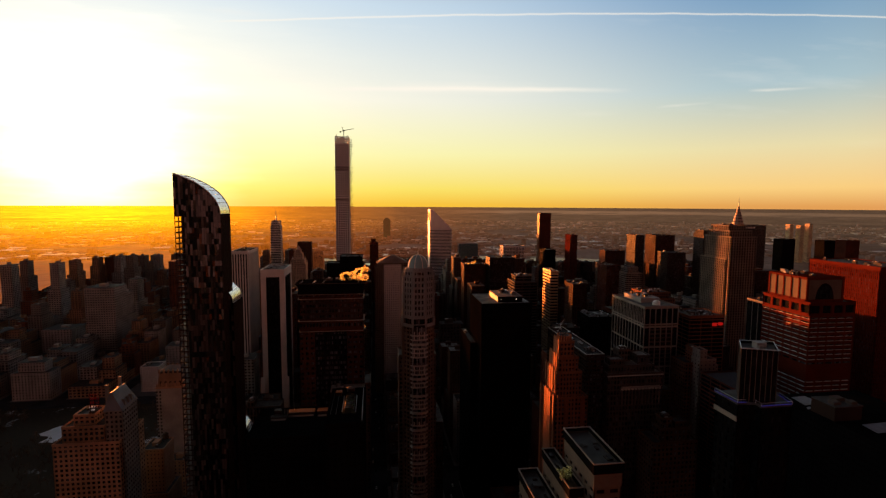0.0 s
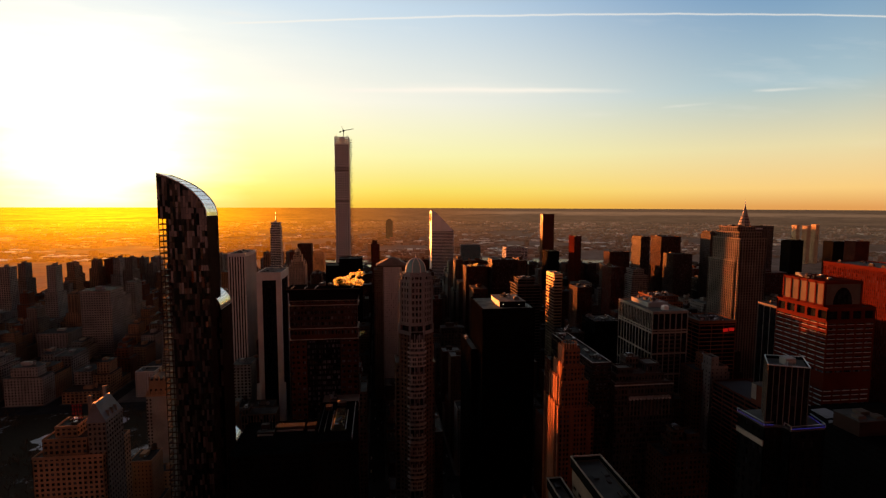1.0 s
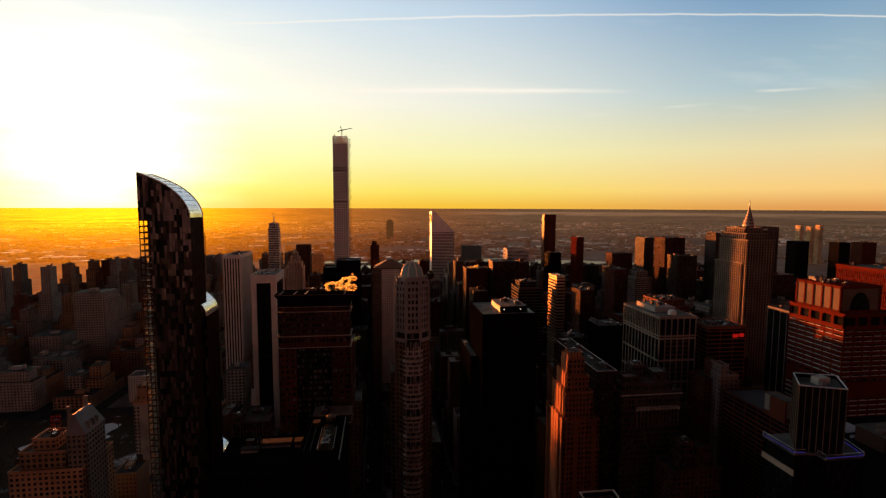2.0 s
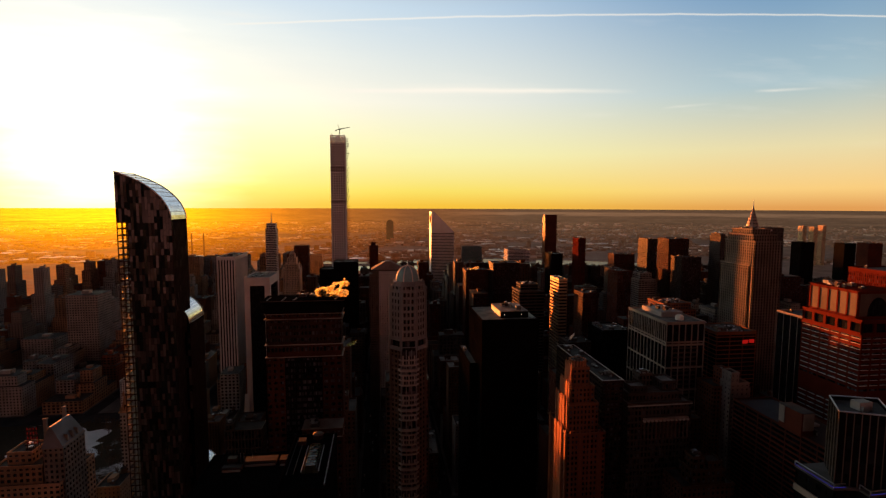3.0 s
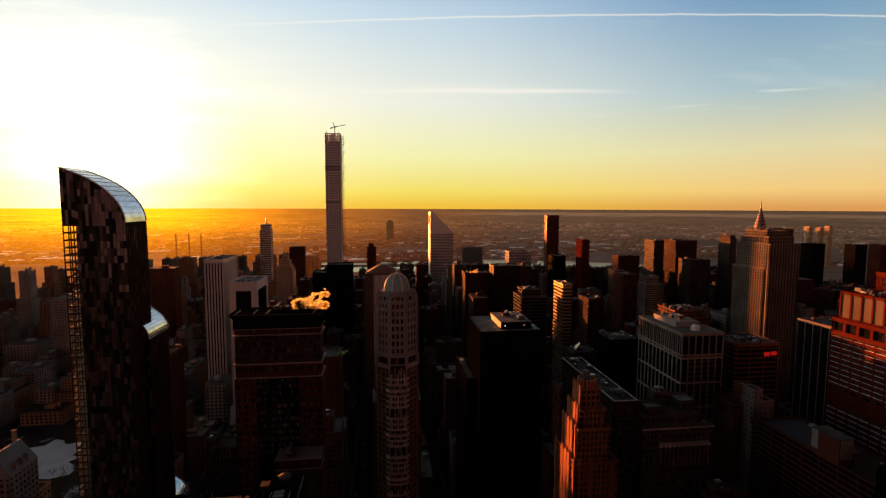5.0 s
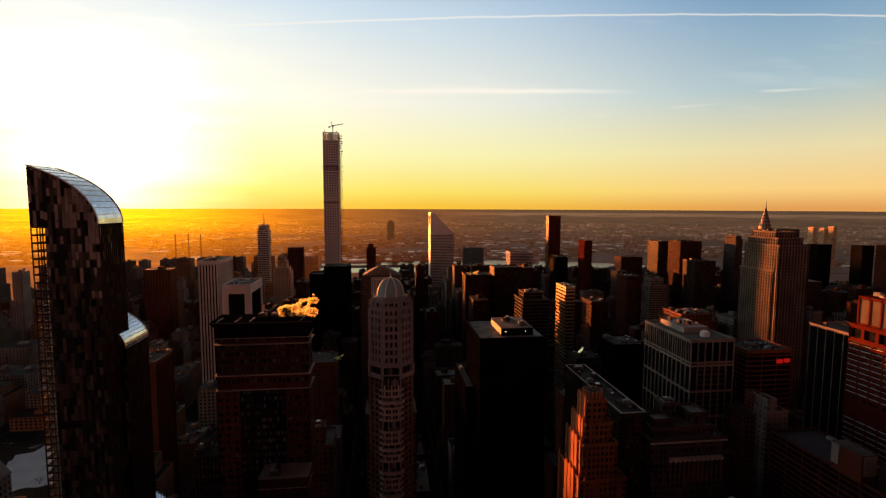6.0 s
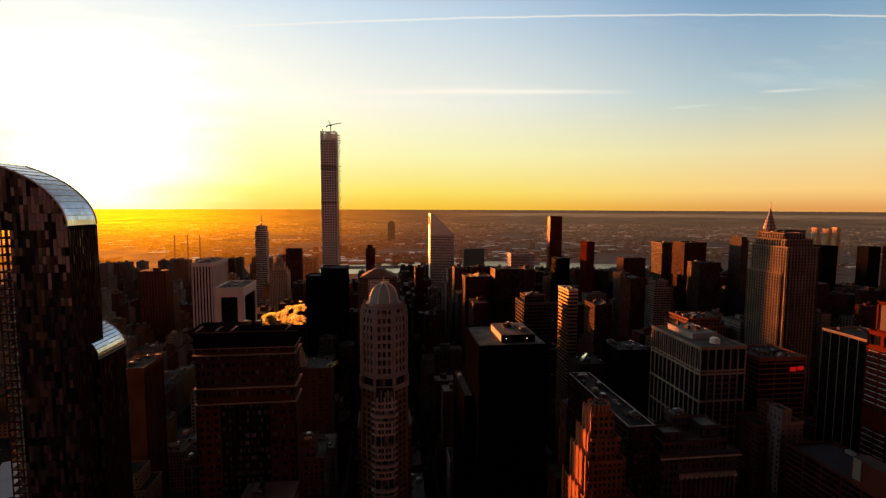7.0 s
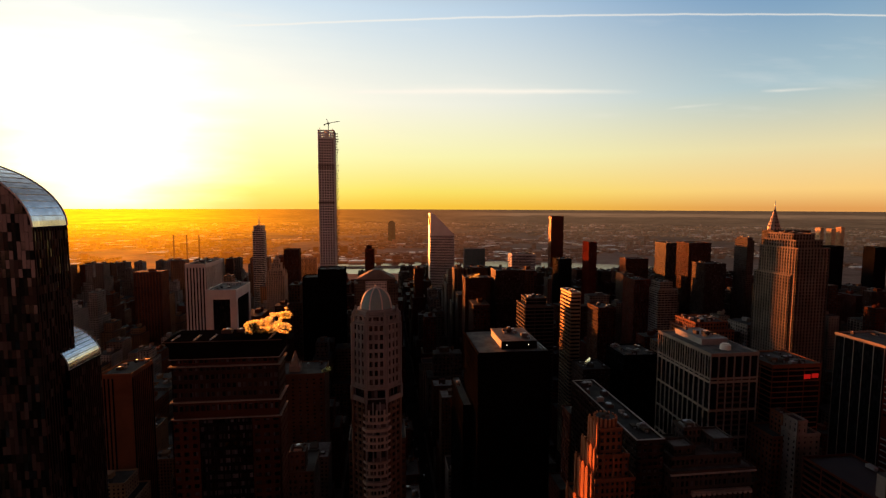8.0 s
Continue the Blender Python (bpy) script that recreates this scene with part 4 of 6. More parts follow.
def atrium_block():
    """Dark block whose sunk roof holds a long greenish skylight, a round dish and railings."""
    x0, x1, y0, y1, z = 107.0, 125.0, -91.0, -46.5, 187.0
    keep(x0, x1, y0, y1)
    cx, cy = (x0 + x1) / 2, (y0 + y1) / 2
    ob = thing("atrium_roof_block", "dark stone block with a long greenish roof skylight and railings", "building", (cx, cy, 0))
    w, d = (x1 - x0) / 2, (y1 - y0) / 2
    block_tower(ob, -w, w, -d, d, 0, z, BLACK_STEEL, glass=MATT_GLASS, bay=3.2, floor=3.7, pier=1.5, span=1.9, ledge=1.0, roof_mat=BLACK_STEEL)
    sky = part("skylight", Boxes().prism([(-1.8, -9.8, z), (4.6, -9.8, z), (4.6, 10.6, z), (-1.8, 10.6, z)], [(-0.4, -8.6, z + 2.6), (3.2, -8.6, z + 2.6), (3.2, 9.6, z + 2.6), (-0.4, 9.6, z + 2.6)]), GREEN_GLASS, ob, "long greenish glass skylight")
    for x in (-1.9, 4.7):
        part("skylight_rail", Boxes().bar((x, -10, z + 1.1), (x, 10.8, z + 1.1), 0.16), METAL, sky)
    for j in range(9):
        y = -9.6 + 2.5 * j
        part("skylight_bar", Boxes().bar((-1.8, y, z + 0.1), (-0.4, y * 0.9, z + 2.65), 0.09).bar((-0.4, y * 0.9, z + 2.65), (3.2, y * 0.9, z + 2.65), 0.09).bar((3.2, y * 0.9, z + 2.65), (4.6, y, z + 0.1), 0.09), DARK_STONE, sky)
    dish = part("round_vent", Boxes().ring(1.1, d - 2.4, z, z + 2.0, 2.2, 2.2, 16), DARK_STONE, ob, "round roof vent with a pale cap")
    part("vent_cap", Boxes().ring(1.1, d - 2.4, z + 2.0, z + 2.5, 2.5, 1.2, 16), CONCRETE, dish)
    part("stair_head", Boxes().box(-6.6, -3.4, d - 9, d - 5, z, z + 2.0), DARK_STONE, ob, "dark stair head")
    for x in (-7.6, -5.0):
        part("duct", Boxes().box(x, x + 0.3, -d + 12, d - 2, z + 0.1, z + 0.6), TAR, ob)
    for j in range(14):
        y = -d + 3 + 2.9 * j
        part("railing_post", Boxes().box(7.6, 8.3, y, y + 0.5, z, z + 1.4), CONCRETE, ob)
    part("railing", Boxes().bar((8.0, -d + 2, z + 1.4), (8.0, d - 2, z + 1.4), 0.1), METAL, ob)
    

atrium_block()



def dark_roof_block():
    """Black block beside the atrium: grey machinery on a flat roof with a thin rim."""
    ob = hero("dark_roof_block", "black low-lit block with grey machinery on its flat roof", 63, 105.5, -58, -20, 167, BLACK_STEEL, glass=MATT_GLASS, bay=3.2, floor=3.7, pier=1.2, span=1.8, units=0, roof_mat=BLACK_STEEL, ledge=0.5)
    for x, y, u, v, h, m in ((-4, 7, 15, 5, 2.2, TAR), (-13, 3, 9, 3.5, 1.6, TAR), (12.5, 6, 6, 5, 2.6, DARK_STONE), (-12, 9, 4, 3, 3.0, DARK_STONE)):
        unit = part("roof_unit", Boxes().box(x, x + u, y, y + v, 167, 167.1 + h), m, ob)
        part("duct", Boxes().box(x + 0.5, x + u - 0.5, y - 1.0, y - 0.4, 167.1, 167.9), METAL, unit)
    for x in (-6.5, -5.0, -1.0):
        part("mast", Boxes().bar((x, 11, 167), (x, 11, 171.5), 0.1), METAL, ob)


dark_roof_block()


def pale_roof_block():
    """Black office block with bluish snow left on its roof and a dark plant house."""
    ob = hero("snowy_roof_office_block", "black office block with snow patches and a dark plant house", 398, 460, -112, -28, 162.5, BLACK_STEEL, glass=MATT_GLASS, bay=3.2, floor=3.8, pier=0.8, span=1.6, units=0, roof_mat=BLACK_STEEL, ledge=0.4)
    house = part("plant_house", Boxes().box(-29.5, -11, 0.5, 16.5, 162.6, 171.0), DARK_STONE, ob, "dark plant house")
    part("plant_house_roof", Boxes().box(-29.8, -10.7, 0.2, 16.8, 171.0, 171.5), TAR, house)
    for x, y, u, v in ((-28, 3, 5, 4), (-21, 8, 6, 5), (-17, 2, 4, 4)):
        part("roof_unit", Boxes().box(x, x + u, y, y + v, 171.4, 173.2), CONCRETE, house)
    for x0, x1, y0, y1 in ((-26, -12, 24, 38), (-30, -24, 18, 22), (-19, 4, -16, -4), (-12, 8, -24, -18)):
        part("snow_patch", Boxes().prism([(x0, y0, 162.6), (x1, y0 + 1.5, 162.6), (x1 - 1, y1, 162.6), (x0 + 2, y1 - 1, 162.6)], [(x0 + 0.3, y0 + 0.3, 162.8), (x1 - 0.3, y0 + 1.8, 162.8), (x1 - 1.3, y1 - 0.3, 162.8), (x0 + 2.3, y1 - 1.3, 162.8)]), OLD_SNOW, ob, "bluish old snow patch")


pale_roof_block()

# sloping-sided travertine slab with a recessed dark front
def slope_tower():
    x0, x1, y0, y1, z = -17.0, 13.2, 344.0, 398.0, 203.0
    keep(x0, x1, y0, y1)
    ob = thing("travertine_skyscraper", "white travertine slab skyscraper with a recessed dark glass front", "skyscraper", ((x0 + x1) / 2, (y0 + y1) / 2, 0))
    w, d = (x1 - x0) / 2, (y1 - y0) / 2
    part("glass_front", Boxes().box(-w + 6, w - 6, -d + 1.5, d - 1.5, 0, z - 9), BLACK_GLASS, ob)
    part("glass_side", Boxes().box(-w + 0.8, w - 0.8, -d + 4, d - 4, 0, z - 9), BLACK_GLASS, ob)
    for s in (-1, 1):
        for e in (-1, 1):
            xa, xb = sorted((s * w, s * (w - 6.5)))
            ya, yb = sorted((e * d, e * (d - 5)))
            part("corner_wall", Boxes().box(xa, xb, ya, yb, 0, z - 9), MARBLE, ob)
    part("top_wall", Boxes().box(-w, w, -d, d, z - 9, z), MARBLE, ob, "white travertine head wall")
    part("roof", Boxes().box(-w + 1, w - 1, -d + 1, d - 1, z, z + 0.3), GRAVEL, ob)
    b = Boxes(); parapet(b, -w, w, -d, d, z, 1.3); part("parapet", b, MARBLE, ob)
    for s in (-1, 1):
        part("flared_foot", Boxes().prism([(s * w - 3, -d - 14, 0), (s * w + 3, -d - 14, 0), (s * w + 3, -d + 1, 0), (s * w - 3, -d + 1, 0)],
                                          [(s * w - 3, -d, 60), (s * w + 3, -d, 60), (s * w + 3, -d + 1, 60), (s * w - 3, -d + 1, 60)]), MARBLE, ob)
    roof_units(ob, random.Random(4), -w + 2, w - 2, -d + 5, d - 5, z + 0.3, 8)


slope_tower()

hero("marble_office_tower", "white marble office tower with tall thin vertical piers", -94.5, -68.5, 494, 565, 213.5, MARBLE, glass=BLACK_GLASS, bay=4.6, floor=3.8, pier=2.0, span=0, deep=0.8, cap=4.0, split=True, units=6)


def mast_tower():
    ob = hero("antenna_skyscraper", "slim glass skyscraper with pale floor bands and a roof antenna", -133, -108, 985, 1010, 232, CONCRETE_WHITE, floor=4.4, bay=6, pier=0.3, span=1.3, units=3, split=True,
              tiers=[(-131, -110, 987, 1008, 232, 245)])
    part("antenna", Boxes().ring(0, 0, 245, 258, 1.7, 1.4, 8).ring(0, 0, 258, 274, 0.9, 0.5, 8), METAL, ob, "tall thin roof antenna")


mast_tower()


def wedge_tower():
    """White banded tower whose top is cut off at 45 degrees."""
    x0, x1, y0, y1 = 278.4, 338.0, 1002.0, 1050.0
    keep(x0, x1, y0, y1)
    ob = thing("slant_top_skyscraper", "white banded office skyscraper with a steep slanted top", "skyscraper", ((x0 + x1) / 2, (y0 + y1) / 2, 0))
    w, d = (x1 - x0) / 2, (y1 - y0) / 2
    part("glazing", Boxes().box(-w + 0.4, w - 0.4, -d + 0.4, d - 0.4, 35, 224), GLASS, ob)
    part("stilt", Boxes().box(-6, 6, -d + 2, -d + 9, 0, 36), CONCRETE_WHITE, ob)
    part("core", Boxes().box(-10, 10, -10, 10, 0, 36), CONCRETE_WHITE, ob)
    pieces("spandrel", Boxes().box(-w, w, -d, d, 0, 2.0), WHITE_METAL, ob, [(0, 0, 35 + 3.95 * j) for j in range(48)])
    part("side_cladding", Boxes().box(-w - 0.25, -w + 0.1, -d + 0.02, d - 0.02, 36, 246), WHITE_METAL, ob, "bright metal end wall")
    part("slanted_top", Boxes().prism([(-w, d, 222), (w, d, 222), (w - 1, d, 224), (-w + 7, d, 276), (-w, d, 276)], [(-w, -d, 222), (w, -d, 222), (w - 1, -d, 224), (-w + 7, -d, 276), (-w, -d, 276)]), WHITE_METAL, ob, "slanted white metal top")
    part("top_slot", Boxes().box(-w - 0.15, -w + 0.3, -d + 6, d - 6, 247, 268), BLACK_STEEL, ob)


wedge_tower()
hero("dark_glass_skyscraper", "tall plain dark bronze glass skyscraper", 763, 808.5, 1517, 1547, 258, RED_BRICK, glass=BRONZE_GLASS, bay=2.2, floor=3.4, pier=0.2, span=0.5, deep=0.15, units=2)


def spire_tower():
    """Setback stone tower with a tapering arched steel crown and a needle."""
    cx, cy = 1187, 995
    keep(cx - 25, cx + 25, cy - 25, cy + 25)
    ob = thing("spired_skyscraper", "setback stone skyscraper with a tapering arched steel crown and needle", "skyscraper", (cx, cy, 0))
    block_tower(ob, -16.5, 16.5, -16.5, 16.5, 0, 232, LIMESTONE, bay=3.2, floor=3.6)
    levels = [(232, 15.5), (243, 13.5), (252, 11), (261, 8.6), (269, 6.4), (277, 4.4), (284, 2.8), (290, 1.6)]
    for (z0, r0), (z1, r1) in zip(levels, levels[1:]):
        part("crown_tier", Boxes().ring(0, 0, z0, z1, r0, r1 * 1.08, 16), STEEL_CROWN, ob)
        b = Boxes()
        for j in range(4):
            a = math.pi / 2 * j
            for s in (-1, 0, 1):
                t = a + s * 0.45
                b.prism([(r0 * 1.02 * math.cos(t - .16), r0 * 1.02 * math.sin(t - .16), z0), (r0 * 1.02 * math.cos(t + .16), r0 * 1.02 * math.sin(t + .16), z0), (r0 * .9 * math.cos(t), r0 * .9 * math.sin(t), z0)],
                        [(r1 * 1.08 * math.cos(t), r1 * 1.08 * math.sin(t), z1 - 1.5)] * 2 + [(r1 * 1.0 * math.cos(t), r1 * 1.0 * math.sin(t), z1 - 1.5)])
        part("crown_window", b, BLACK_GLASS, ob)
    part("needle", Boxes().ring(0, 0, 290, 306, 1.4, 0.5, 8).ring(0, 0, 306, 313, 0.5, 0.1, 6), ALUMINIUM, ob)


spire_tower()
hero("broad_office_slab", "broad grey concrete office slab with horizontal bands", 1015, 1105, 795, 830, 241, CONCRETE, floor=3.9, bay=4, pier=0.8, span=1.6, units=4)

broad_sign = thing("rooftop_letter_sign", "row of pale unreadable sign bars under a tower's roof", "sign", (1060, 794.9, 234))
for j in range(7):
    part("sign_bar", Boxes().box(-14 + 4.2 * j, -11.4 + 4.2 * j, -0.35, 0.0, 0, 4.2), MARBLE, broad_sign)

# limestone slab with slender setbacks
ROCK_KW = dict(bay=3.9, floor=3.7, pier=1.5, span=1.1, deep=0.9, back=0.6, glass=MATT_GLASS)
hero("limestone_slab_skyscraper", "tall limestone slab skyscraper with close vertical piers and stepped ends", 626, 666, 309, 366, 245.5, SLAB_STONE, units=6, seed=30,
     tiers=[(629, 663, 316, 364, 245.5, 254), (633, 660, 324, 362, 254, 261), (625, 668, 316, 372, 0, 214)], **ROCK_KW)


def arch_tower():
    """Red granite office tower with pale window bands and an arched pale crown."""
    x0, x1, y0, y1 = 479.0, 521.0, 31.0, 80.0
    ob = hero("arch_top_skyscraper", "red granite office skyscraper with pale window bands and an arched crown", x0, x1, y0, y1, 200, RED_GRANITE, bay=8.6, floor=3.75, pier=1.1, span=2.1, deep=0.5, units=0, split=True)
    cx, cy = (x0 + x1) / 2, (y0 + y1) / 2
    w, d = (x1 - x0) / 2, (y1 - y0) / 2
    # white strips stand in for bright sky reflected in the window rows
    pane_rows = [(0, 0, 3.75 * j + 2.1) for j in range(4, 53) if not 39 <= j <= 42]
    part("plain_zone", Boxes().box(-w - 0.03, w + 0.03, -d - 0.03, d + 0.03, 147.2, 160.6), RED_GRANITE, ob, "plain red granite storeys")
    pieces("pale_sill_band", Boxes().box(-w + 0.28, w - 0.28, -d + 0.28, d - 0.28, 0, 1.5), BAND_WHITE, ob, pane_rows)
    block_tower(ob, -w, w, -d, d, 200.5, 211, RED_GRANITE, glass=BLACK_GLASS, bay=10.4, floor=10.5, pier=2.2, span=2.4, deep=1.2, cap=1.6)
    # crown
    c0, c1, e0, e1 = -w + 2, w - 6, -d + 6, d - 3
    part("crown_core", Boxes().box(c0 + 0.6, c1 - 0.6, e0 + 0.6, e1 - 0.6, 211, 231), LIMESTONE, ob, "tan stone crown panels")
    b = Boxes()
    for j in range(6):
        y = e0 + (e1 - e0 - 1.2) * j / 5
        b.box(c0, c0 + 0.7, y, y + 1.2, 211, 231)
    b.box(c0, c1, e0, e1, 211, 213.2).box(c0, c1, e0, e1, 229.6, 231.6)
    for x in (c0, c1 - 1.5):
        b.box(x, x + 1.5, e0 - 0.05, e0 + 0.7, 211, 231)
    part("crown_frame", b, RED_GRANITE, ob, "red granite crown frame")
    a = Boxes()
    mid, r = (c0 + c1) / 2, 8.5
    pts = [(mid + r * math.cos(math.pi * j / 14), 213.2 + 13.5 * math.sin(math.pi * j / 14)) for j in range(15)]
    a.prism([(x, e0 + 0.62, z) for x, z in reversed(pts)][::-1], [(x, e0 + 0.4, z) for x, z in reversed(pts)][::-1])
    part("crown_arch", a, BLACK_GLASS, ob, "great arched dark window")
    roof_units(ob, random.Random(7), c0, c1, e0, e1, 231.6, 8)


arch_tower()


def white_grid():
    x0, x1, y0, y1, z = 381.0, 415.8, 108.0, 171.0, 194.0
    ob = hero("stone_grid_office_tower", "office tower with slender pale stone piers over dark glass", x0, x1, y0, y1, z, PALE_STONE, glass=BLACK_GLASS, bay=5.8, floor=19.4, pier=0.8, span=1.5, deep=0.6, units=6, split=True,
              penthouse=(390, 410, 131, 163, 4.0), cap=1.2, roof_mat=GRAVEL)
    cx, cy = (x0 + x1) / 2, (y0 + y1) / 2
    w, d = (x1 - x0) / 2, (y1 - y0) / 2
    pieces("spandrel_panel", Boxes().box(-w + 6.4, w - 6.4, -d + 0.3, -d + 0.62, 0, 1.3), CONCRETE, ob, [(0, 0, 5 + 3.88 * j) for j in range(45)])
    pieces("attic_window_frame", Boxes().box(-w + 0.02, -w + 0.55, -0.25, 0.25, z - 16, z - 1.2), PALE_STONE, ob, [(0, -d + 2.9 + 5.73 * j, 0) for j in range(11)])
    part("attic_band", Boxes().box(-w - 0.02, w + 0.02, -d - 0.02, d + 0.02, z - 16.8, z - 15.6), PALE_STONE, ob, "pale stone attic band")
    part("cooling_tower", Boxes().ring(400 - cx, 120 - cy, z + 0.2, z + 3.4, 3.6, 3.4, 16).ring(400 - cx, 120 - cy, z + 3.4, z + 4.2, 2.6, 2.4, 16), MARBLE, ob, "round white cooling tower")


white_grid()


def sign_tower():
    x0, x1, y0, y1, z = 432.6, 470.0, 115.5, 148.0, 182.0
    ob = hero("banded_office_tower", "dark office tower with thin pale floor bands", x0, x1, y0, y1, z, TAN_BRICK, glass=BLACK_GLASS, bay=12, floor=3.8, pier=0.5, span=0.8, deep=0.25, units=12, split=True, cap=1.5)
    cx, cy = (x0 + x1) / 2, (y0 + y1) / 2
    part("red_sign", Boxes().box(463 - cx, 468 - cx, y0 - 0.35 - cy, y0 - 0.05 - cy, z - 9, z - 5.9), RED_SIGN, ob, "blurred glowing red sign panel")
    part("red_sign", Boxes().box(457 - cx, 462 - cx, y0 - 0.35 - cy, y0 - 0.05 - cy, z - 9.5, z - 6.3), RED_SIGN, ob, "blurred glowing red sign panel")


sign_tower()


def deco_tower():
    """Slender tan brick tower with stepped shoulders, broad pilasters up its side and a fluted drum on top."""
    cx, cy = 270, 26.5
    keep(256, 286, 12, 50)
    ob = thing("setback_brick_tower", "slender tan brick tower with broad pilasters and a fluted top", "tower", (cx, cy, 0))
    kw = dict(bay=2.5, floor=3.4, pier=1.1, span=1.3, deep=0.4)
    tiers = ((-5.4, 5.4, -5.5, 7.5, 168, 189), (-7.4, 7.6, -8.5, 10, 150, 178), (-9.5, 9.5, -11, 13, 0, 168), (-11.5, 13.5, -13.5, 18, 0, 150))
    for x0, x1, y0, y1, z0, z1 in tiers:
        block_tower(ob, x0, x1, y0, y1, z0, z1, TAN_BRICK, **kw)
    # broad plain pilasters on the long side, each capped a little above its tier
    for (x0, x1, y0, y1, z0, z1), spots in zip(tiers, (((-3.4, 1.5), (-0.6, 2.4), (2.6, 2.4), (5.6, 1.5)), ((-5.6, 1.6), (-1.8, 3.0), (2.0, 3.0), (5.8, 3.0), (8.6, 1.2)),
                                                       ((-8.2, 1.4), (-2.8, 3.4), (1.6, 3.4), (6.0, 3.4), (10.6, 1.4)), ((-11.8, 1.3), (-4.2, 3.2), (0.2, 4.0), (5.2, 4.0), (16.0, 1.3)))):
        for y, w in spots:
            # the sunward pilasters have their sunlight in the colour
            part("pilaster", Boxes().box(x0 - 0.75, x0 + 0.05, y - w / 2, y + w / 2, z0, z1 + 2.2).box(x0 - 0.5, x0 + 0.05, y - w / 4, y + w / 4, z1 + 2.2, z1 + 3.4), SUNLIT_TAN, ob)
    for x in (-9.2, -3.0, 3.2, 9.4):
        part("fluted_pier", Boxes().box(x - 0.6, x + 0.6, -14.1, -13.4, 0, 153), TAN_BRICK, ob)
    for x in (-4.6, 0, 4.6):
        part("fluted_pier", Boxes().box(x - 0.5, x + 0.5, -9.1, -8.4, 150, 180), TAN_BRICK, ob)
    drum = part("drum", Boxes().ring(0, 1, 189, 193.0, 4.9, 4.8, 16), TAN_BRICK, ob)
    part("drum_roof", Boxes().ring(0, 1, 193.0, 193.3, 4.2, 4.2, 16), TAR, drum)
    for j in range(16):
        a = math.pi / 8 * j
        # flutes take the same painted sunlight
        part("flute", Boxes().ring(5.0 * math.cos(a), 1 + 5.0 * math.sin(a), 186, 193.8, 0.62, 0.55, 6), SUNLIT_TAN, drum)
    for x, y in ((-1.5, 0), (1.4, 2.0), (0.2, -1.4)):
        part("roof_unit", Boxes().box(x - 0.8, x + 0.8, y, y + 1.2, 193.2, 194.4), CONCRETE, drum)


deco_tower()

hero("long_flat_roof_slab", "long thin office slab with a pale edged flat roof", 294.5, 309.5, 42, 129, 171.5, DARK_STONE, floor=3.6, bay=3, pier=0.8, span=1.4, units=12, roof_mat=TAR, seed=5)
rim = Boxes()
parapet(rim, 294.5 - 302, 309.5 - 302, 42 - 85.5, 129 - 85.5, 172.7, 0.25, 0.7, 0.3)
part("roof_rim", rim, BAY_STONE, bpy.data.objects["long_flat_roof_slab"], "pale roof rim")
hero("stepped_office_block", "stepped grey stone office block with a colonnaded upper storey", 310, 356.5, 36, 70, 157, CONCRETE, floor=4.2, bay=2.6, pier=1.0, span=1.4, units=10, seed=6, roof_mat=GRAVEL,
     tiers=[(313, 352, 41, 66, 157, 162), (316, 328, 44, 54, 162, 166), (340, 351, 46, 60, 162, 168), (328, 338, 54, 64, 162, 171)])
office = bpy.data.objects["stepped_office_block"]
part("colonnade_ledge", Boxes().box(-12, 20.5, -18.6, -16.8, 146.6, 147.8), BAY_STONE, office, "pale ledge over the colonnade")
pieces("column", Boxes().ring(0, 0, 133, 146.6, 0.55, 0.5, 8), LIMESTONE, office, [(-11.2 + 2.85 * j, -17.7, 0) for j in range(12)])
pieces("column_head", Boxes().box(-0.8, 0.8, -0.8, 0.8, 145.2, 146.6), BAND_WHITE, office, [(-11.2 + 2.85 * j, -17.7, 0) for j in range(12)])
part("eaves_ledge", Boxes().box(-23.6, 23.6, -17.7, -16.9, 156.2, 157.0), BAY_STONE, office, "pale roof ledge")
hero("low_brick_block", "old brick block with a stone-trimmed roof pavilion and stepped roofs", 331, 366, 4, 26, 116, BUFF_BRICK, units=6, seed=9, tiers=[(338, 361, 6, 20, 116, 125), (339, 347, 7, 16, 125, 133), (350, 360, 8, 18, 125, 129)])
hero("stone_pylon_tower", "narrow stone tower with a white head", 410, 435, 86, 107, 146, TAN_BRICK, units=3, tiers=[(418.5, 426, 86.5, 99, 146, 159)], seed=10)
hero("dark_vertical_office_slab", "dark office slab with thin pale vertical piers", 552, 590, 110, 186, 184, PALE_STONE, glass=BLACK_GLASS, bay=8.6, floor=3.8, pier=0.4, span=0, deep=0.5, cap=1.2, split=True, units=8)
hero("red_ribbed_office_slab", "huge office slab with close red stone ribs", 600, 650, 80, 157, 232, RED_GRANITE, bay=1.9, floor=3.8, pier=0.9, span=0.6, deep=0.5, units=8, cap=2.5)


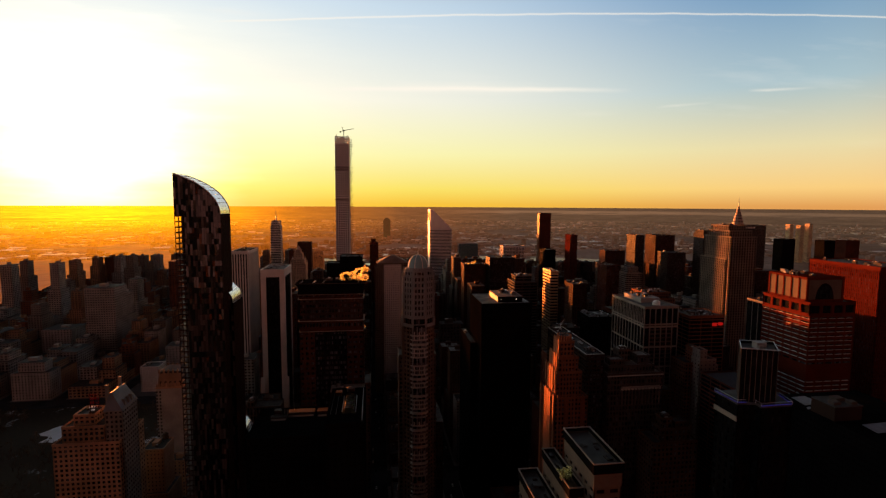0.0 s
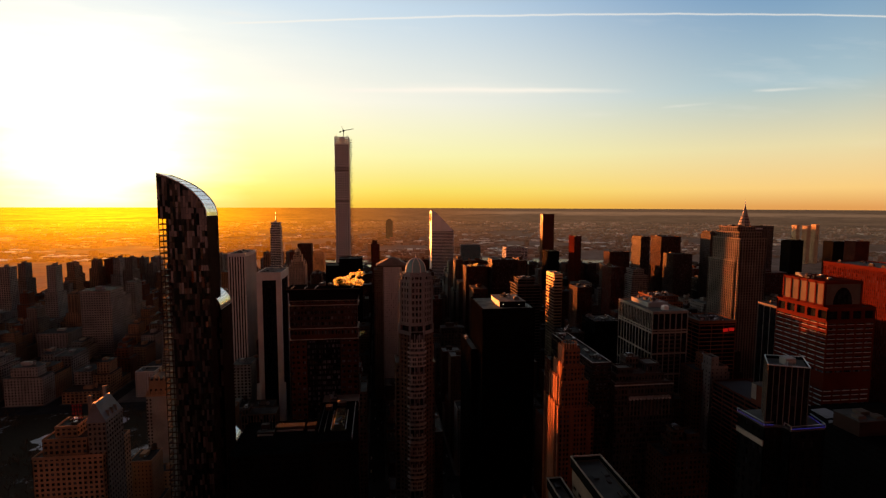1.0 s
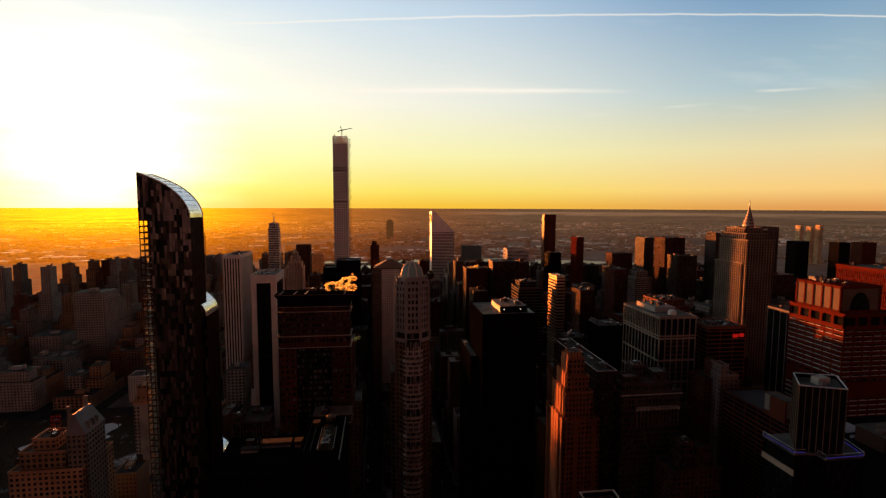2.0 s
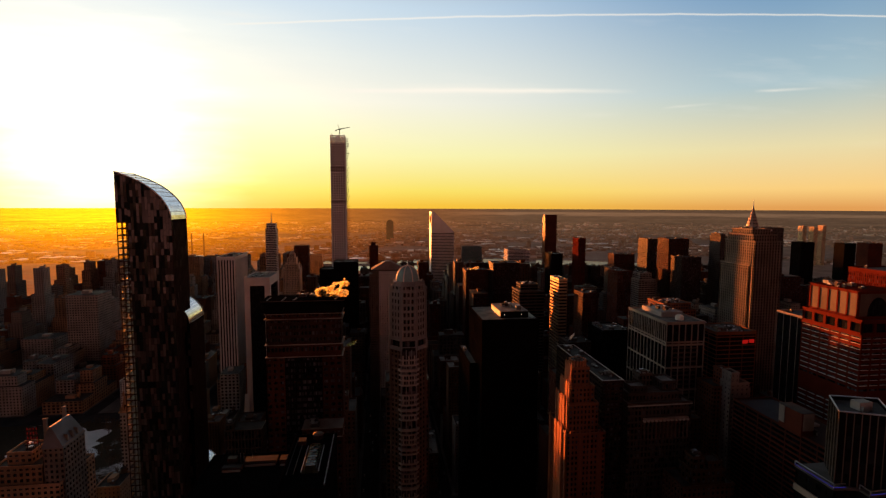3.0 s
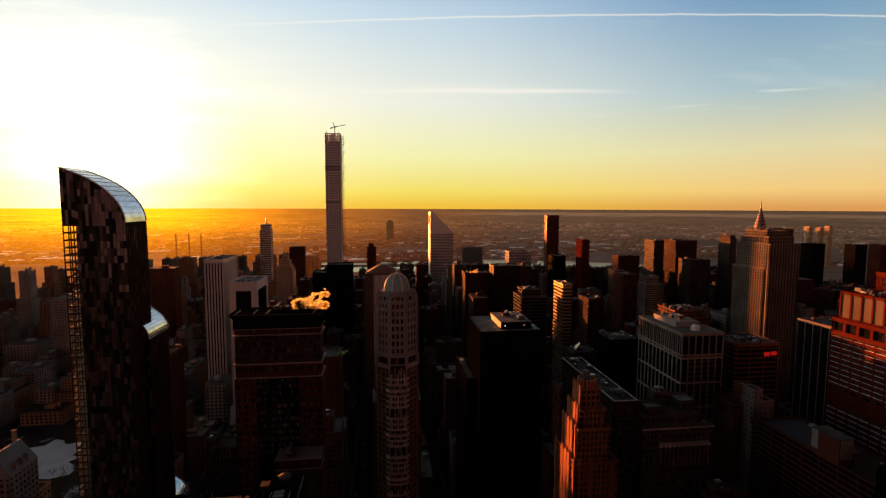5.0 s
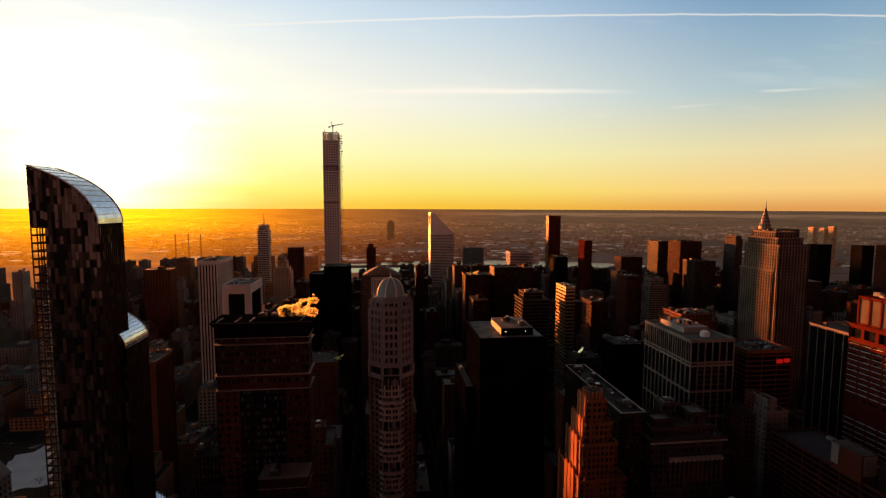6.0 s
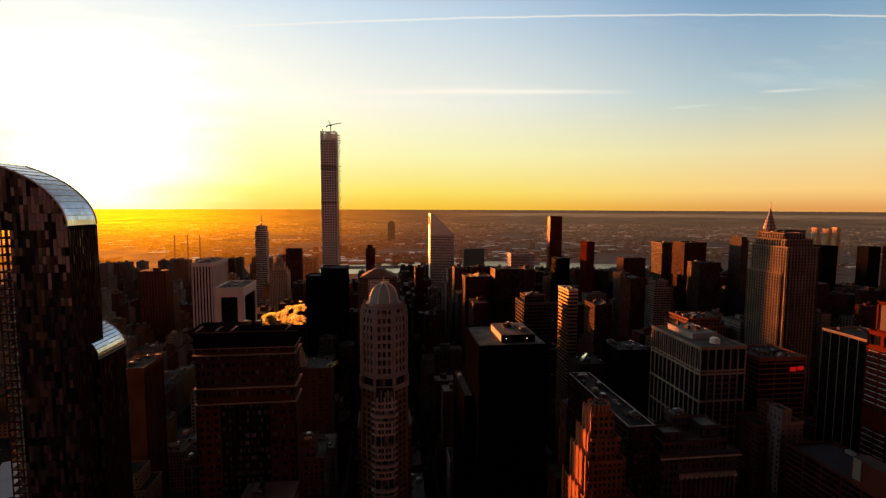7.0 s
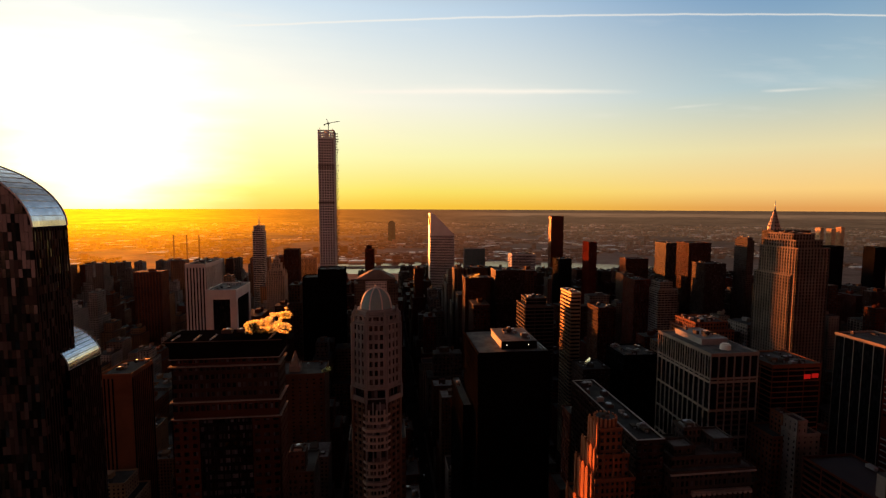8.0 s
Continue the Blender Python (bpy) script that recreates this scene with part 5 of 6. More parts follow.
def glass_shaft():
    """Glass shaft on a stone base with a terrace edged by a blue light strip."""
    cx, cy = 271.5, -156.5
    keep(258, 290, -168, -136)
    ob = thing("glass_shaft_tower", "dark glass apartment shaft with pale mullions above a terraced base", "tower", (cx, cy, 0))
    wall = dict(glass=BLACK_GLASS, bay=3, floor=3.4, pier=1.2, span=1.2, ledge=0.3)
    block_tower(ob, -9.5, 11.3, -1.4, 10.6, 0, 216.6, BLACK_STEEL, **wall)
    block_tower(ob, -3.3, 9.2, -5.2, -1.45, 0, 216.6, BLACK_STEEL, **wall)
    edge = [(-9.6, -1.3), (-6.4, -1.5), (-3.2, -2.4), (-3.4, -5.4), (9.2, -5.2), (11.5, 3.0), (11.5, 10.7), (-9.7, 10.7)]
    part("terrace", Boxes().prism([(x, y, 217) for x, y in edge], [(x, y, 217.7) for x, y in edge]), TAR, ob)
    for j in (0, 2, 3, 4, 7):
        (xa, ya), (xb, yb) = edge[j], edge[(j + 1) % 8]
        part("railing", Boxes().bar((xa, ya, 218.8), (xb, yb, 218.8), 0.14).bar((xa, ya, 217.7), (xa, ya, 218.8), 0.12), METAL, ob)
        if j != 2:
            part("light_strip", Boxes().bar((xa, ya, 217.85), (xb, yb, 217.85), 0.1), BLUE_LED, ob, "thin blue light strip")
    part("terrace_ledge", Boxes().box(-9.9, -9.52, -1.4, 10.6, 210.6, 212.4), PALE_STONE, ob, "pale ledge under the terrace")
    # glass shaft with one slanting front
    ring = [(-8.0, 0.3), (3.0, -4.4), (10.6, 6.5), (-0.8, 10.2)]
    part("glazing", Boxes().prism([(x, y, 217) for x, y in ring], [(x, y, 236.6) for x, y in ring]), BLACK_GLASS, ob)
    for j in range(4):
        (xa, ya), (xb, yb) = ring[j], ring[(j + 1) % 4]
        for i in range(7 if j % 2 == 0 else 4):
            k = i / (7 if j % 2 == 0 else 4)
            x, y = xa + (xb - xa) * k, ya + (yb - ya) * k
            part("mullion", Boxes().box(x - 0.11, x + 0.11, y - 0.11, y + 0.11, 217.7, 237.6), CONCRETE, ob)
        part("screen", Boxes().prism([(xa, ya, 236.6), (xb, yb, 236.6), (xb * .97, yb * .97, 236.6), (xa * .97, ya * .97, 236.6)], [(xa, ya, 237.6), (xb, yb, 237.6), (xb * .97, yb * .97, 237.6), (xa * .97, ya * .97, 237.6)]), BLACK_GLASS, ob)
        part("roof_edge", Boxes().bar((xa, ya, 237.7), (xb, yb, 237.7), 0.2), METAL, ob)
    part("roof", Boxes().prism([(x * .97, y * .97, 236.2) for x, y in ring], [(x * .97, y * .97, 236.7) for x, y in ring]), TAR, ob)
    roof_units(ob, random.Random(2), -2, 5, 0, 6, 236.7, 4)


glass_shaft()


def banded_block():
    """Low banded office block whose lift house has pale end panels."""
    ob = hero("banded_office_block", "dark red brick office block with thin floor bands", 408.5, 440, -22, 62, 146, RED_BRICK, glass=BLACK_GLASS, bay=12, floor=3.6, pier=0.5, span=1.3, units=5, seed=51, split=True, roof_mat=DARK_STONE)
    cx, cy = 424.25, 20.0
    part("lift_house", Boxes().box(407.4 - cx, 416 - cx, 1 - cy, 18.5 - cy, 146, 161), RED_BRICK, ob, "dark brick lift house")
    part("lift_house_roof", Boxes().box(407.1 - cx, 416.3 - cx, 0.6 - cy, 18.8 - cy, 161.2, 161.6), TAR, ob)
    part("pale_panel", Boxes().box(407.05 - cx, 407.38 - cx, 14 - cy, 18.4 - cy, 150, 161.2), PALE_STONE, ob, "pale wall panel")
    part("pale_panel", Boxes().box(408.4 - cx, 415.9 - cx, 0.65 - cy, 0.97 - cy, 150, 161.2), PALE_STONE, ob, "pale wall panel")


banded_block()
hero("white_headed_tower", "narrow stone tower with a white lift house", 417, 433, 76, 88, 152, PALE_STONE, bay=4, pier=2.6, span=2.0, units=0, seed=52, tiers=[(417.2, 424, 76.2, 87, 152, 160.5)])
hero("small_stone_block", "small stone office block with punched windows", 424, 445, 89, 106, 142, PALE_STONE, bay=3, pier=1.4, span=1.6, units=5, seed=53)


def stepped_boxes():
    """Apartment tower whose top is a stack of shifted boxes: each a sunk roof inside a thin pale rim over a dark fascia."""
    cx, cy = 190, -190
    keep(176, 204, -194, -152)
    ob = thing("stacked_box_tower", "apartment tower topped by shifted boxes with thin pale roof rims", "tower", (cx, cy, 0))
    for k, (x0, x1, y0, y1, z1) in enumerate(((1.2, 10.4, -0.6, 22.4, 217.0), (-3.4, 1.1, 5.0, 29.0, 207.0), (-10.4, -3.5, 12.0, 33.0, 198.0))):
        block_tower(ob, x0 + 0.5, x1 - 0.5, y0 + 0.5, y1 - 0.5, 0, z1 - 7.4, LIMESTONE, glass=BLACK_GLASS, bay=3.8, floor=3.3, pier=1.6, span=1.4, deep=0.3, roof=False)
        part("plain_wall", Boxes().box(x0 + 0.45, x1 - 0.45, y0 + 0.45, y1 - 0.45, z1 - 7.4, z1 - 3.2), LIMESTONE, ob, "plain pale wall under the fascia")
        part("roof", Boxes().box(x0 + 0.5, x1 - 0.5, y0 + 0.5, y1 - 0.5, z1 - 3.3, z1 - 1.5), TAR, ob)
        b = Boxes()
        parapet(b, x0, x1, y0, y1, z1 - 3.2, 2.9, 0.55, 0.0)
        part("fascia", b, BLACK_STEEL, ob, "dark metal fascia")
        b = Boxes()
        parapet(b, x0, x1, y0, y1, z1 - 0.3, 0.3, 0.3, 0.06)
        part("roof_rim", b, PALE_STONE, ob, "thin pale roof rim")
        b = Boxes()
        parapet(b, x0 + 0.9, x1 - 0.9, y0 + 0.9, y1 - 0.9, z1 - 1.5, 0.5, 0.15, 0.0)
        part("inner_curb", b, CONCRETE, ob)
        r = random.Random(20 + k)
        for _ in range(5):
            x, y = r.uniform(x0 + 1.5, x1 - 2.6), r.uniform(y0 + 2, y1 - 4)
            part("roof_unit", Boxes().box(x, x + r.uniform(0.8, 1.6), y, y + r.uniform(0.8, 2.6), z1 - 1.55, z1 - 1.5 + r.uniform(0.4, 0.9)), r.choice([DARK_STONE, CONCRETE, TAR]), ob)


stepped_boxes()

hero("black_stepped_office_tower", "black granite office tower with a stepped flat top", 70.8, 109, 540, 580, 198.5, BLACK_STEEL, glass=BLACK_GLASS, bay=3, floor=3.9, pier=0.8, span=1.6, units=4, tiers=[(48.8, 70.6, 540, 575, 0, 187)])
hero("gabled_limestone_tower", "limestone tower with square punched windows and a low gabled crown", 130, 184, 425, 455, 194, LIMESTONE, bay=3.0, floor=3.5, pier=1.4, span=1.6, units=0, tiers=[(134, 180, 427, 453, 194, 201)])
hero("slim_dark_red_tower", "slim dark red brick tower", 116, 141, 1140, 1165, 176, RED_BRICK, units=3, tiers=[(120, 134, 1144, 1160, 176, 186)])
hero("pale_apartment_slab", "pale concrete apartment slab", -88, -37, 1331, 1360, 133, HAZED_TAN, bay=4, pier=1.8, span=1.2, units=3)


def gabled_tower():
    """Pale stone tower with a stepped crown, a steep cap and pinnacles on its shoulders."""
    ob = hero("ornate_setback_tower", "ornate pale stone tower with pinnacled shoulders and a steep cap", -39, -8, 700, 730, 168, PALE_BRICK, units=0, bay=3.1, floor=3.6, pier=1.5, span=1.4,
              tiers=[(-36, -11, 703, 727, 168, 177), (-32, -15, 706, 724, 177, 189), (-28.5, -18.5, 709, 721, 189, 196)], split=True)
    part("cap", Boxes().ring(0, 0, 196, 205, 6.4, 0.3, 4), PALE_BRICK, ob, "steep stone cap")
    for sx in (-1, 1):
        for sy in (-1, 1):
            part("pinnacle", Boxes().ring(sx * 14, sy * 13.4, 168, 177, 1.5, 0.1, 6), PALE_BRICK, ob)
            part("pinnacle", Boxes().ring(sx * 10.8, sy * 10.4, 177, 184, 1.2, 0.1, 6), PALE_BRICK, ob)
    part("gable", Boxes().prism([(-6, -12.2, 177), (6, -12.2, 177), (0, -12.2, 187)], [(-6, -11, 177), (6, -11, 177), (0, -11, 187)]), PALE_BRICK, ob)


gabled_tower()
hero("brown_apartment_tower", "dark brown brick apartment tower", -77, -41, 1050, 1080, 185, BROWN_BRICK, units=3)
hero("striped_office_tower", "dark office tower with pale horizontal bands", 311.4, 342, 300, 335, 188, CONCRETE, glass=BLACK_GLASS, bay=9, floor=3.8, pier=0.4, span=1.1, units=7, tiers=[(315, 337, 310, 330, 188, 195)], seed=11)
hero("gold_lit_office_tower", "bronze office tower with pale floor bands", 356, 366.5, 290, 320, 203.5, BRONZE_METAL, glass=BLACK_GLASS, bay=8, floor=3.9, pier=0.3, span=1.9, units=3, seed=13)
hero("brown_flat_top_tower", "brown brick office tower with a flat top", 404, 424.5, 330, 360, 178.5, BROWN_BRICK, units=5, seed=14)
hero("framed_roof_office_tower", "black office tower with pale steel frames on its roof", 381, 415, 225, 261, 157, BLACK_STEEL, glass=BLACK_GLASS, bay=3, floor=3.8, pier=0.3, span=0.6, units=16, seed=15)
hero("dark_brown_office_slab", "dark brown brick office slab", 335, 381, 540, 575, 194, DARK_STONE, bay=3.2, floor=3.7, pier=1.2, span=1.6, units=5, seed=16)
hero("ribbed_brown_office_slab", "brown office slab with ribbed side wall", 292, 332.5, 560, 595, 180, BROWN_BRICK, bay=3, floor=3.7, units=5, seed=17)
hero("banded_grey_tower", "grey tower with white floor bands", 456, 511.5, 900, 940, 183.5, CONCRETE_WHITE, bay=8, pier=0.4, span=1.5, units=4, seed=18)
hero("black_slab_tower", "plain black slab tower", 502, 526.5, 720, 760, 190.5, BLACK_STEEL, glass=BLACK_GLASS, bay=3, pier=0.3, span=0.6, units=3)
hero("red_stone_tower", "reddish stone office tower", 547.5, 563, 690, 720, 225, RED_GRANITE, bay=3, units=4, seed=19)
hero("slab_tower_brown", "brown stone office slab", 746, 803, 930, 965, 167, BROWN_BRICK, units=5, seed=20)
hero("cap_band_tower", "brown office tower with a pale top band", 540, 565, 505, 541, 182, RED_BRICK, bay=2.2, pier=0.8, span=0.9, units=6, seed=21)
hero("twin_slab_tower", "dark bronze office slab", 646, 665, 600, 635, 229.5, DARK_STONE, bay=2.6, pier=0.6, span=1.4, units=3, seed=22, group="twin bronze slabs")
hero("twin_slab_tower", "dark bronze office slab beside its lighter twin", 704.5, 747, 625, 665, 227.5, BROWN_BRICK, bay=2.6, pier=0.7, span=1.3, units=3, seed=23, group="twin bronze slabs")
hero("square_brown_tower", "square dark brown office tower", 691.5, 729, 560, 596, 198, DARK_STONE, units=4, seed=24)
hero("pale_setback_tower", "pale stone tower with a stepped top", 564, 594, 480, 515, 171, PALE_STONE, bay=5, pier=0.6, span=1.6, units=5, seed=25, tiers=[(569, 589, 486, 510, 171, 181)])
hero("grey_slab_tower", "tall grey stone slab tower", 765, 777.5, 560, 590, 236, CONCRETE, units=3, seed=26, tiers=[(766, 776, 562, 588, 236, 241)])
hero("wide_low_office_block", "office block with ribbed upper storeys and busy roof", 452, 492, 230, 270, 176, TAN_BRICK, bay=3, pier=1.0, span=1.0, units=14, seed=27, tiers=[(456, 489, 235, 267, 176, 183)])
hero("dark_bronze_tower", "dark bronze glass tower", 1159, 1195, 800, 830, 205, BLACK_STEEL, glass=BLACK_GLASS, units=2, seed=28)
hero("dark_bronze_tower", "dark bronze glass tower", 1341.5, 1375, 860, 890, 196.5, BLACK_STEEL, glass=BLACK_GLASS, units=2, seed=29)
hero("red_ribbed_tower", "red brick tower with close ribs", 1311, 1350, 770, 800, 203.5, RED_BRICK, bay=2, units=2, seed=31)
hero("teal_glass_tower", "teal glass office slab", 493, 579, 1790, 1820, 120, METAL, glass=TEAL_GLASS, bay=3, pier=0.15, span=0.4, units=2, seed=32)
stripes = hero("striped_front_block", "plain tan stone block with a few dark vertical window strips", -78, -53, 262, 302, 144, TAN_BRICK, glass=BLACK_GLASS, bay=3.6, pier=1.6, span=0, cap=3, units=5, seed=33, split=True)
part("plain_wall", Boxes().box(-1.4, 12.55, -20.12, -19.6, 0, 143.6), TAN_BRICK, stripes, "plain tan end wall")
hero("cream_mid_block", "mid-height pale stone block with a white wall strip and stepped roofs", 214, 244, 446, 476, 74, PALE_STONE, units=6, seed=81, bay=3.4, pier=1.6, span=1.2, tiers=[(216, 232, 448, 470, 74, 84), (235, 243, 449, 470, 74, 90)])
hero("pale_rimmed_low_block", "low dark block with a pale roof rim", 176, 190, 104, 144, 96, DARK_STONE, units=5, seed=82, roof_mat=TAR, ledge=0.5)
hero("pilastered_low_block", "low stone block with tall close pilasters", -10, 26, 229, 250, 66, LIMESTONE, units=6, seed=83, bay=3.2, floor=9, pier=0.9, span=1.0, split=True, tiers=[(-9, -2, 230, 244, 66, 72)])
hero("plain_brick_tower", "plain tan brick tower with a small steep crown", 68, 112, 262, 300, 138, BUFF_BRICK, bay=6, pier=4.2, span=2.2, units=4, seed=34)
hero("white_headed_block", "narrow block with white roof houses", 108, 126, 92, 118, 138, CONCRETE, units=8, seed=35, tiers=[(112, 121, 94, 104, 138, 149)])


def court_tower():
    x, y, z, k = squeeze(235, 4050)
    ob = tower("green_glass_tower", "lone green glass tower beyond the river", x - 27, x + 27, y - 22, y + 22, 166, HAZED_GREEN, z0=0, glass=HAZED_GREEN, floor=4.5, bay=6, pier=0.4, span=1.0, units=0,
               tiers=[(x - 21, x + 21, y - 18, y + 18, 166, 176), (x - 12, x + 12, y - 11, y + 11, 176, 184)])


court_tower()


def far_tower(label, x0, x1, y, z, wall, seed):
    tower("far_apartment_tower", label, x0, x1, y, y + 30, z, wall, seed=seed, units=0, group="far apartment towers")


# ---- the hotel by the park and its neighbours ----
hero("park_hotel", "tan brick park hotel with arched windows and stepped roofs", -95, -51, 50, 87, 119, CREAM_BRICK, bay=3.4, floor=3.5, units=4, seed=40, tiers=[(-90, -62, 53, 79, 119, 130), (-84, -70, 57, 73, 130, 137)])


def steep_roof():
    ob = thing("steep_roof_hotel", "pale stone hotel tower under a steep grey slate roof", "building", (-55.5, 64, 0.2))
    keep(-66, -47, 50, 78)
    block_tower(ob, -6, 6, -11, 11, 0, 141, PALE_STONE, bay=3, floor=3.5)
    part("steep_roof", Boxes().prism([(-6.4, -11.4, 141), (6.4, -11.4, 141), (6.4, 11.4, 141), (-6.4, 11.4, 141)], [(-2.6, -9.5, 154), (-1.2, -9.5, 154), (-1.2, 9.5, 154), (-2.6, 9.5, 154)]), SLATE, ob, "steep grey slate roof")
    for y in (-9.2, 9.2):
        chimney = part("chimney", Boxes().box(-5.2, -3.4, y - 0.8, y + 0.8, 141, 159), PALE_STONE, ob)
        part("chimney_cap", Boxes().box(-5.5, -3.1, y - 1.1, y + 1.1, 159, 159.6), PALE_STONE, chimney)
    for y in (-5, 0, 5):
        part("dormer", Boxes().prism([(2.5, y - 1, 143), (5.8, y - 1, 143), (5.8, y + 1, 143), (2.5, y + 1, 143)], [(1.5, y, 147.4), (5.2, y, 147), (5.2, y + 0.1, 147), (1.5, y + 0.1, 147.4)]), PALE_STONE, ob)


steep_roof()


def cream_tower():
    """Tall plain cream tower whose ornate crown rises in battlements."""
    x0, x1, y0, y1 = -81.0, -54.0, 180.0, 208.0
    keep(x0, x1, y0, y1)
    cx, cy = (x0 + x1) / 2, (y0 + y1) / 2
    w, d = (x1 - x0) / 2, (y1 - y0) / 2
    ob = thing("cream_hotel_tower", "tall plain cream stone hotel tower with an ornate battlemented crown", "building", (cx, cy, 0.2))
    part("body", Boxes().box(-w + 0.35, w, -d + 0.35, d, 0, 110), BAY_STONE, ob)
    for x in (-w + 1.2, -w + 4.0, w - 2.4):
        pieces("window", Boxes().box(-0.7, 0.7, -0.12, 0.12, 0, 1.9), GLASS_DIM, ob, [(x, -d + 0.36, 58 + 3.4 * j) for j in range(15)])
    pieces("window", Boxes().box(-0.12, 0.12, -0.7, 0.7, 0, 1.9), GLASS_DIM, ob, [(-w + 0.36, y, 60 + 3.4 * j) for y in (-9, -4, 1, 6, 11) for j in range(14)])
    part("string_course", Boxes().box(-w - 0.3, w + 0.3, -d - 0.3, d + 0.3, 110, 111), CREAM_BRICK, ob)
    part("crown_body", Boxes().prism([(-w + 1.4, -d + 1.4, 111), (w - 1.4, -d + 1.4, 111), (w - 1.4, d - 1.4, 111), (-w + 1.4, d - 1.4, 111)],
                                     [(-w + 3, -d + 3, 124), (w - 3, -d + 3, 124), (w - 3, d - 3, 124), (-w + 3, d - 3, 124)]), CREAM_BRICK, ob, "golden cream crown")
    part("crown_roof", Boxes().box(-w + 3.2, w - 3.2, -d + 3.2, d - 3.2, 124, 126), TAR, ob)
    pieces("crown_window", Boxes().box(-0.8, 0.8, -0.15, 0.15, 0, 4.5), GLASS_DIM, ob, [(-w + 4.5 + 4.4 * j, -d + 1.65, 112) for j in range(5)])
    for k, (r, z) in enumerate(((1.2, 111), (3.0, 124))):
        n = 7 - k
        for j in range(n):
            x = -w + r + (2 * w - 2 * r) * j / (n - 1)
            for y in (-d + r, d - r):
                part("battlement", Boxes().box(x - 0.7, x + 0.7, y - 0.7, y + 0.7, z, z + 3.0).ring(x, y, z + 3.0, z + 4.6, 0.8, 0.1, 6), CREAM_BRICK, ob)


cream_tower()
hero("white_park_block", "low white stone block with a row of windows", -227, -200, 474, 500, 38, MARBLE, seed=42, units=3)


def steam_plume(x, y, z, length, height, seed):
    """Backlit steam: many ragged wisps that rise and thin out down the wind."""
    r = random.Random(seed)
    b = Boxes()
    for k in range(64):
        t = r.random() ** 1.3
        c = Vector((x + length * (t - 0.35), y + r.uniform(-2, 2), z + height * (0.08 + (0.25 + 0.6 * t) * r.random())))
        rad = height * r.uniform(0.06, 0.17) * (1.1 - 0.4 * t)
        lean = Vector((r.uniform(1.0, 1.9), 1.0, r.uniform(0.6, 1.1)))
        rows = []
        for i in range(1, 10):
            a = math.pi * i / 10
            rows.append([])
            for j in range(16):
                q = 2 * math.pi * j / 16
                v = Vector((math.sin(a) * math.cos(q), math.sin(a) * math.sin(q), math.cos(a)))
                rows[-1].append(c + v * lean * rad * (0.75 + 0.8 * noise.noise(v * 2.4 + c)))
        for p, q in zip(rows, rows[1:]):
            for j in range(16):
                b.quad(tuple(p[j]), tuple(q[j]), tuple(q[(j + 1) % 16]), tuple(p[(j + 1) % 16]))
    ob = new("steam_plume", b.mesh("steam_plume", STEAM))
    for poly in ob.data.polygons:
        poly.use_smooth = True
    tagged(ob, "golden backlit steam drifting off a rooftop vent", "steam", kind="stuff")


steam_plume(114.5, 34, 234.8, 17, 13.5, 1)
steam_plume(113, 268, 138.5, 9, 6, 2)
steam_plume(306, 566, 179, 14, 9, 3)
steam_plume(188, -178, 206, 3, 4, 4)


def glint_block():
    ob = hero("low_dark_block", "low dark office block with a tilted glass skylight", 345, 371, 229, 257, 143.8, DARK_STONE, units=6, seed=50)
    c = Vector((353.6 - 358, 240.5 - 243, 148.2))
    n = Vector((-0.759, 0.163, 0.631)).normalized()
    u = Vector((0.21, 0.978, 0)).normalized()
    v = u.cross(n)
    corners = ((-1, -1), (-0.6, 0.7), (-0.2, 1), (0.5, 1), (1, -1))
    b = Boxes().prism([tuple(c + u * a * 5.0 + v * e * 4.6) for a, e in corners][::-1],
                      [tuple(c + n * 0.3 + u * a * 5.0 + v * e * 4.6) for a, e in corners][::-1])
    part("skylight", b, SKYLIGHT_PANE, ob, "tilted metal-framed skylight catching the sun")
    part("skylight_curb", Boxes().box(c.x + 0.4, c.x + 4.5, c.y - 4.5, c.y + 4.5, 143.8, 147.0), CONCRETE, ob)


glint_block()


def spirelet():
    ob = thing("roof_spirelet", "small pale stone spire on a brick tower roof", "spire", (84, 276, 138.1))
    part("base", Boxes().box(-5, 5, -5, 5, 0, 5), PALE_STONE, ob)
    part("shaft", Boxes().box(-3, 3, -3, 3, 5, 10), PALE_STONE, ob)
    part("cone", Boxes().ring(0, 0, 10, 19, 3.4, 0.2, 8), PALE_STONE, ob)
    for sx in (-4.4, 4.4):
        for sy in (-4.4, 4.4):
            part("pinnacle", Boxes().ring(sx, sy, 5, 9, 0.8, 0.1, 6), PALE_STONE, ob)


spirelet()


def roof_sign():
    """Red-lit open lattice sign on the park hotel; its letters cannot be read."""
    ob = thing("rooftop_sign", "dim red-lit open lattice rooftop sign with unreadable bars", "sign", (-71, 60, 137.2))
    for x in (-3.2, 0, 3.2):
        part("post", Boxes().bar((x, 0, -0.2), (x, 0, 16), 0.14).bar((x, 2.5, -0.2), (x, 0, 10), 0.1), BLACK_STEEL, ob)
    for z in (4, 7, 10, 13, 16):
        part("rail", Boxes().bar((-3.4, 0, z), (3.4, 0, z), 0.1), BLACK_STEEL, ob)
    r = random.Random(5)
    for z in (4.6, 7.6, 10.6, 13.6):
        for x in (-2.6, -0.9, 0.9, 2.6):
            part("sign_bar", Boxes().box(x - 0.28, x + 0.28, -0.3, -0.18, z, z + r.uniform(0.8, 1.6)), SIGN_DIM, ob)


roof_sign()


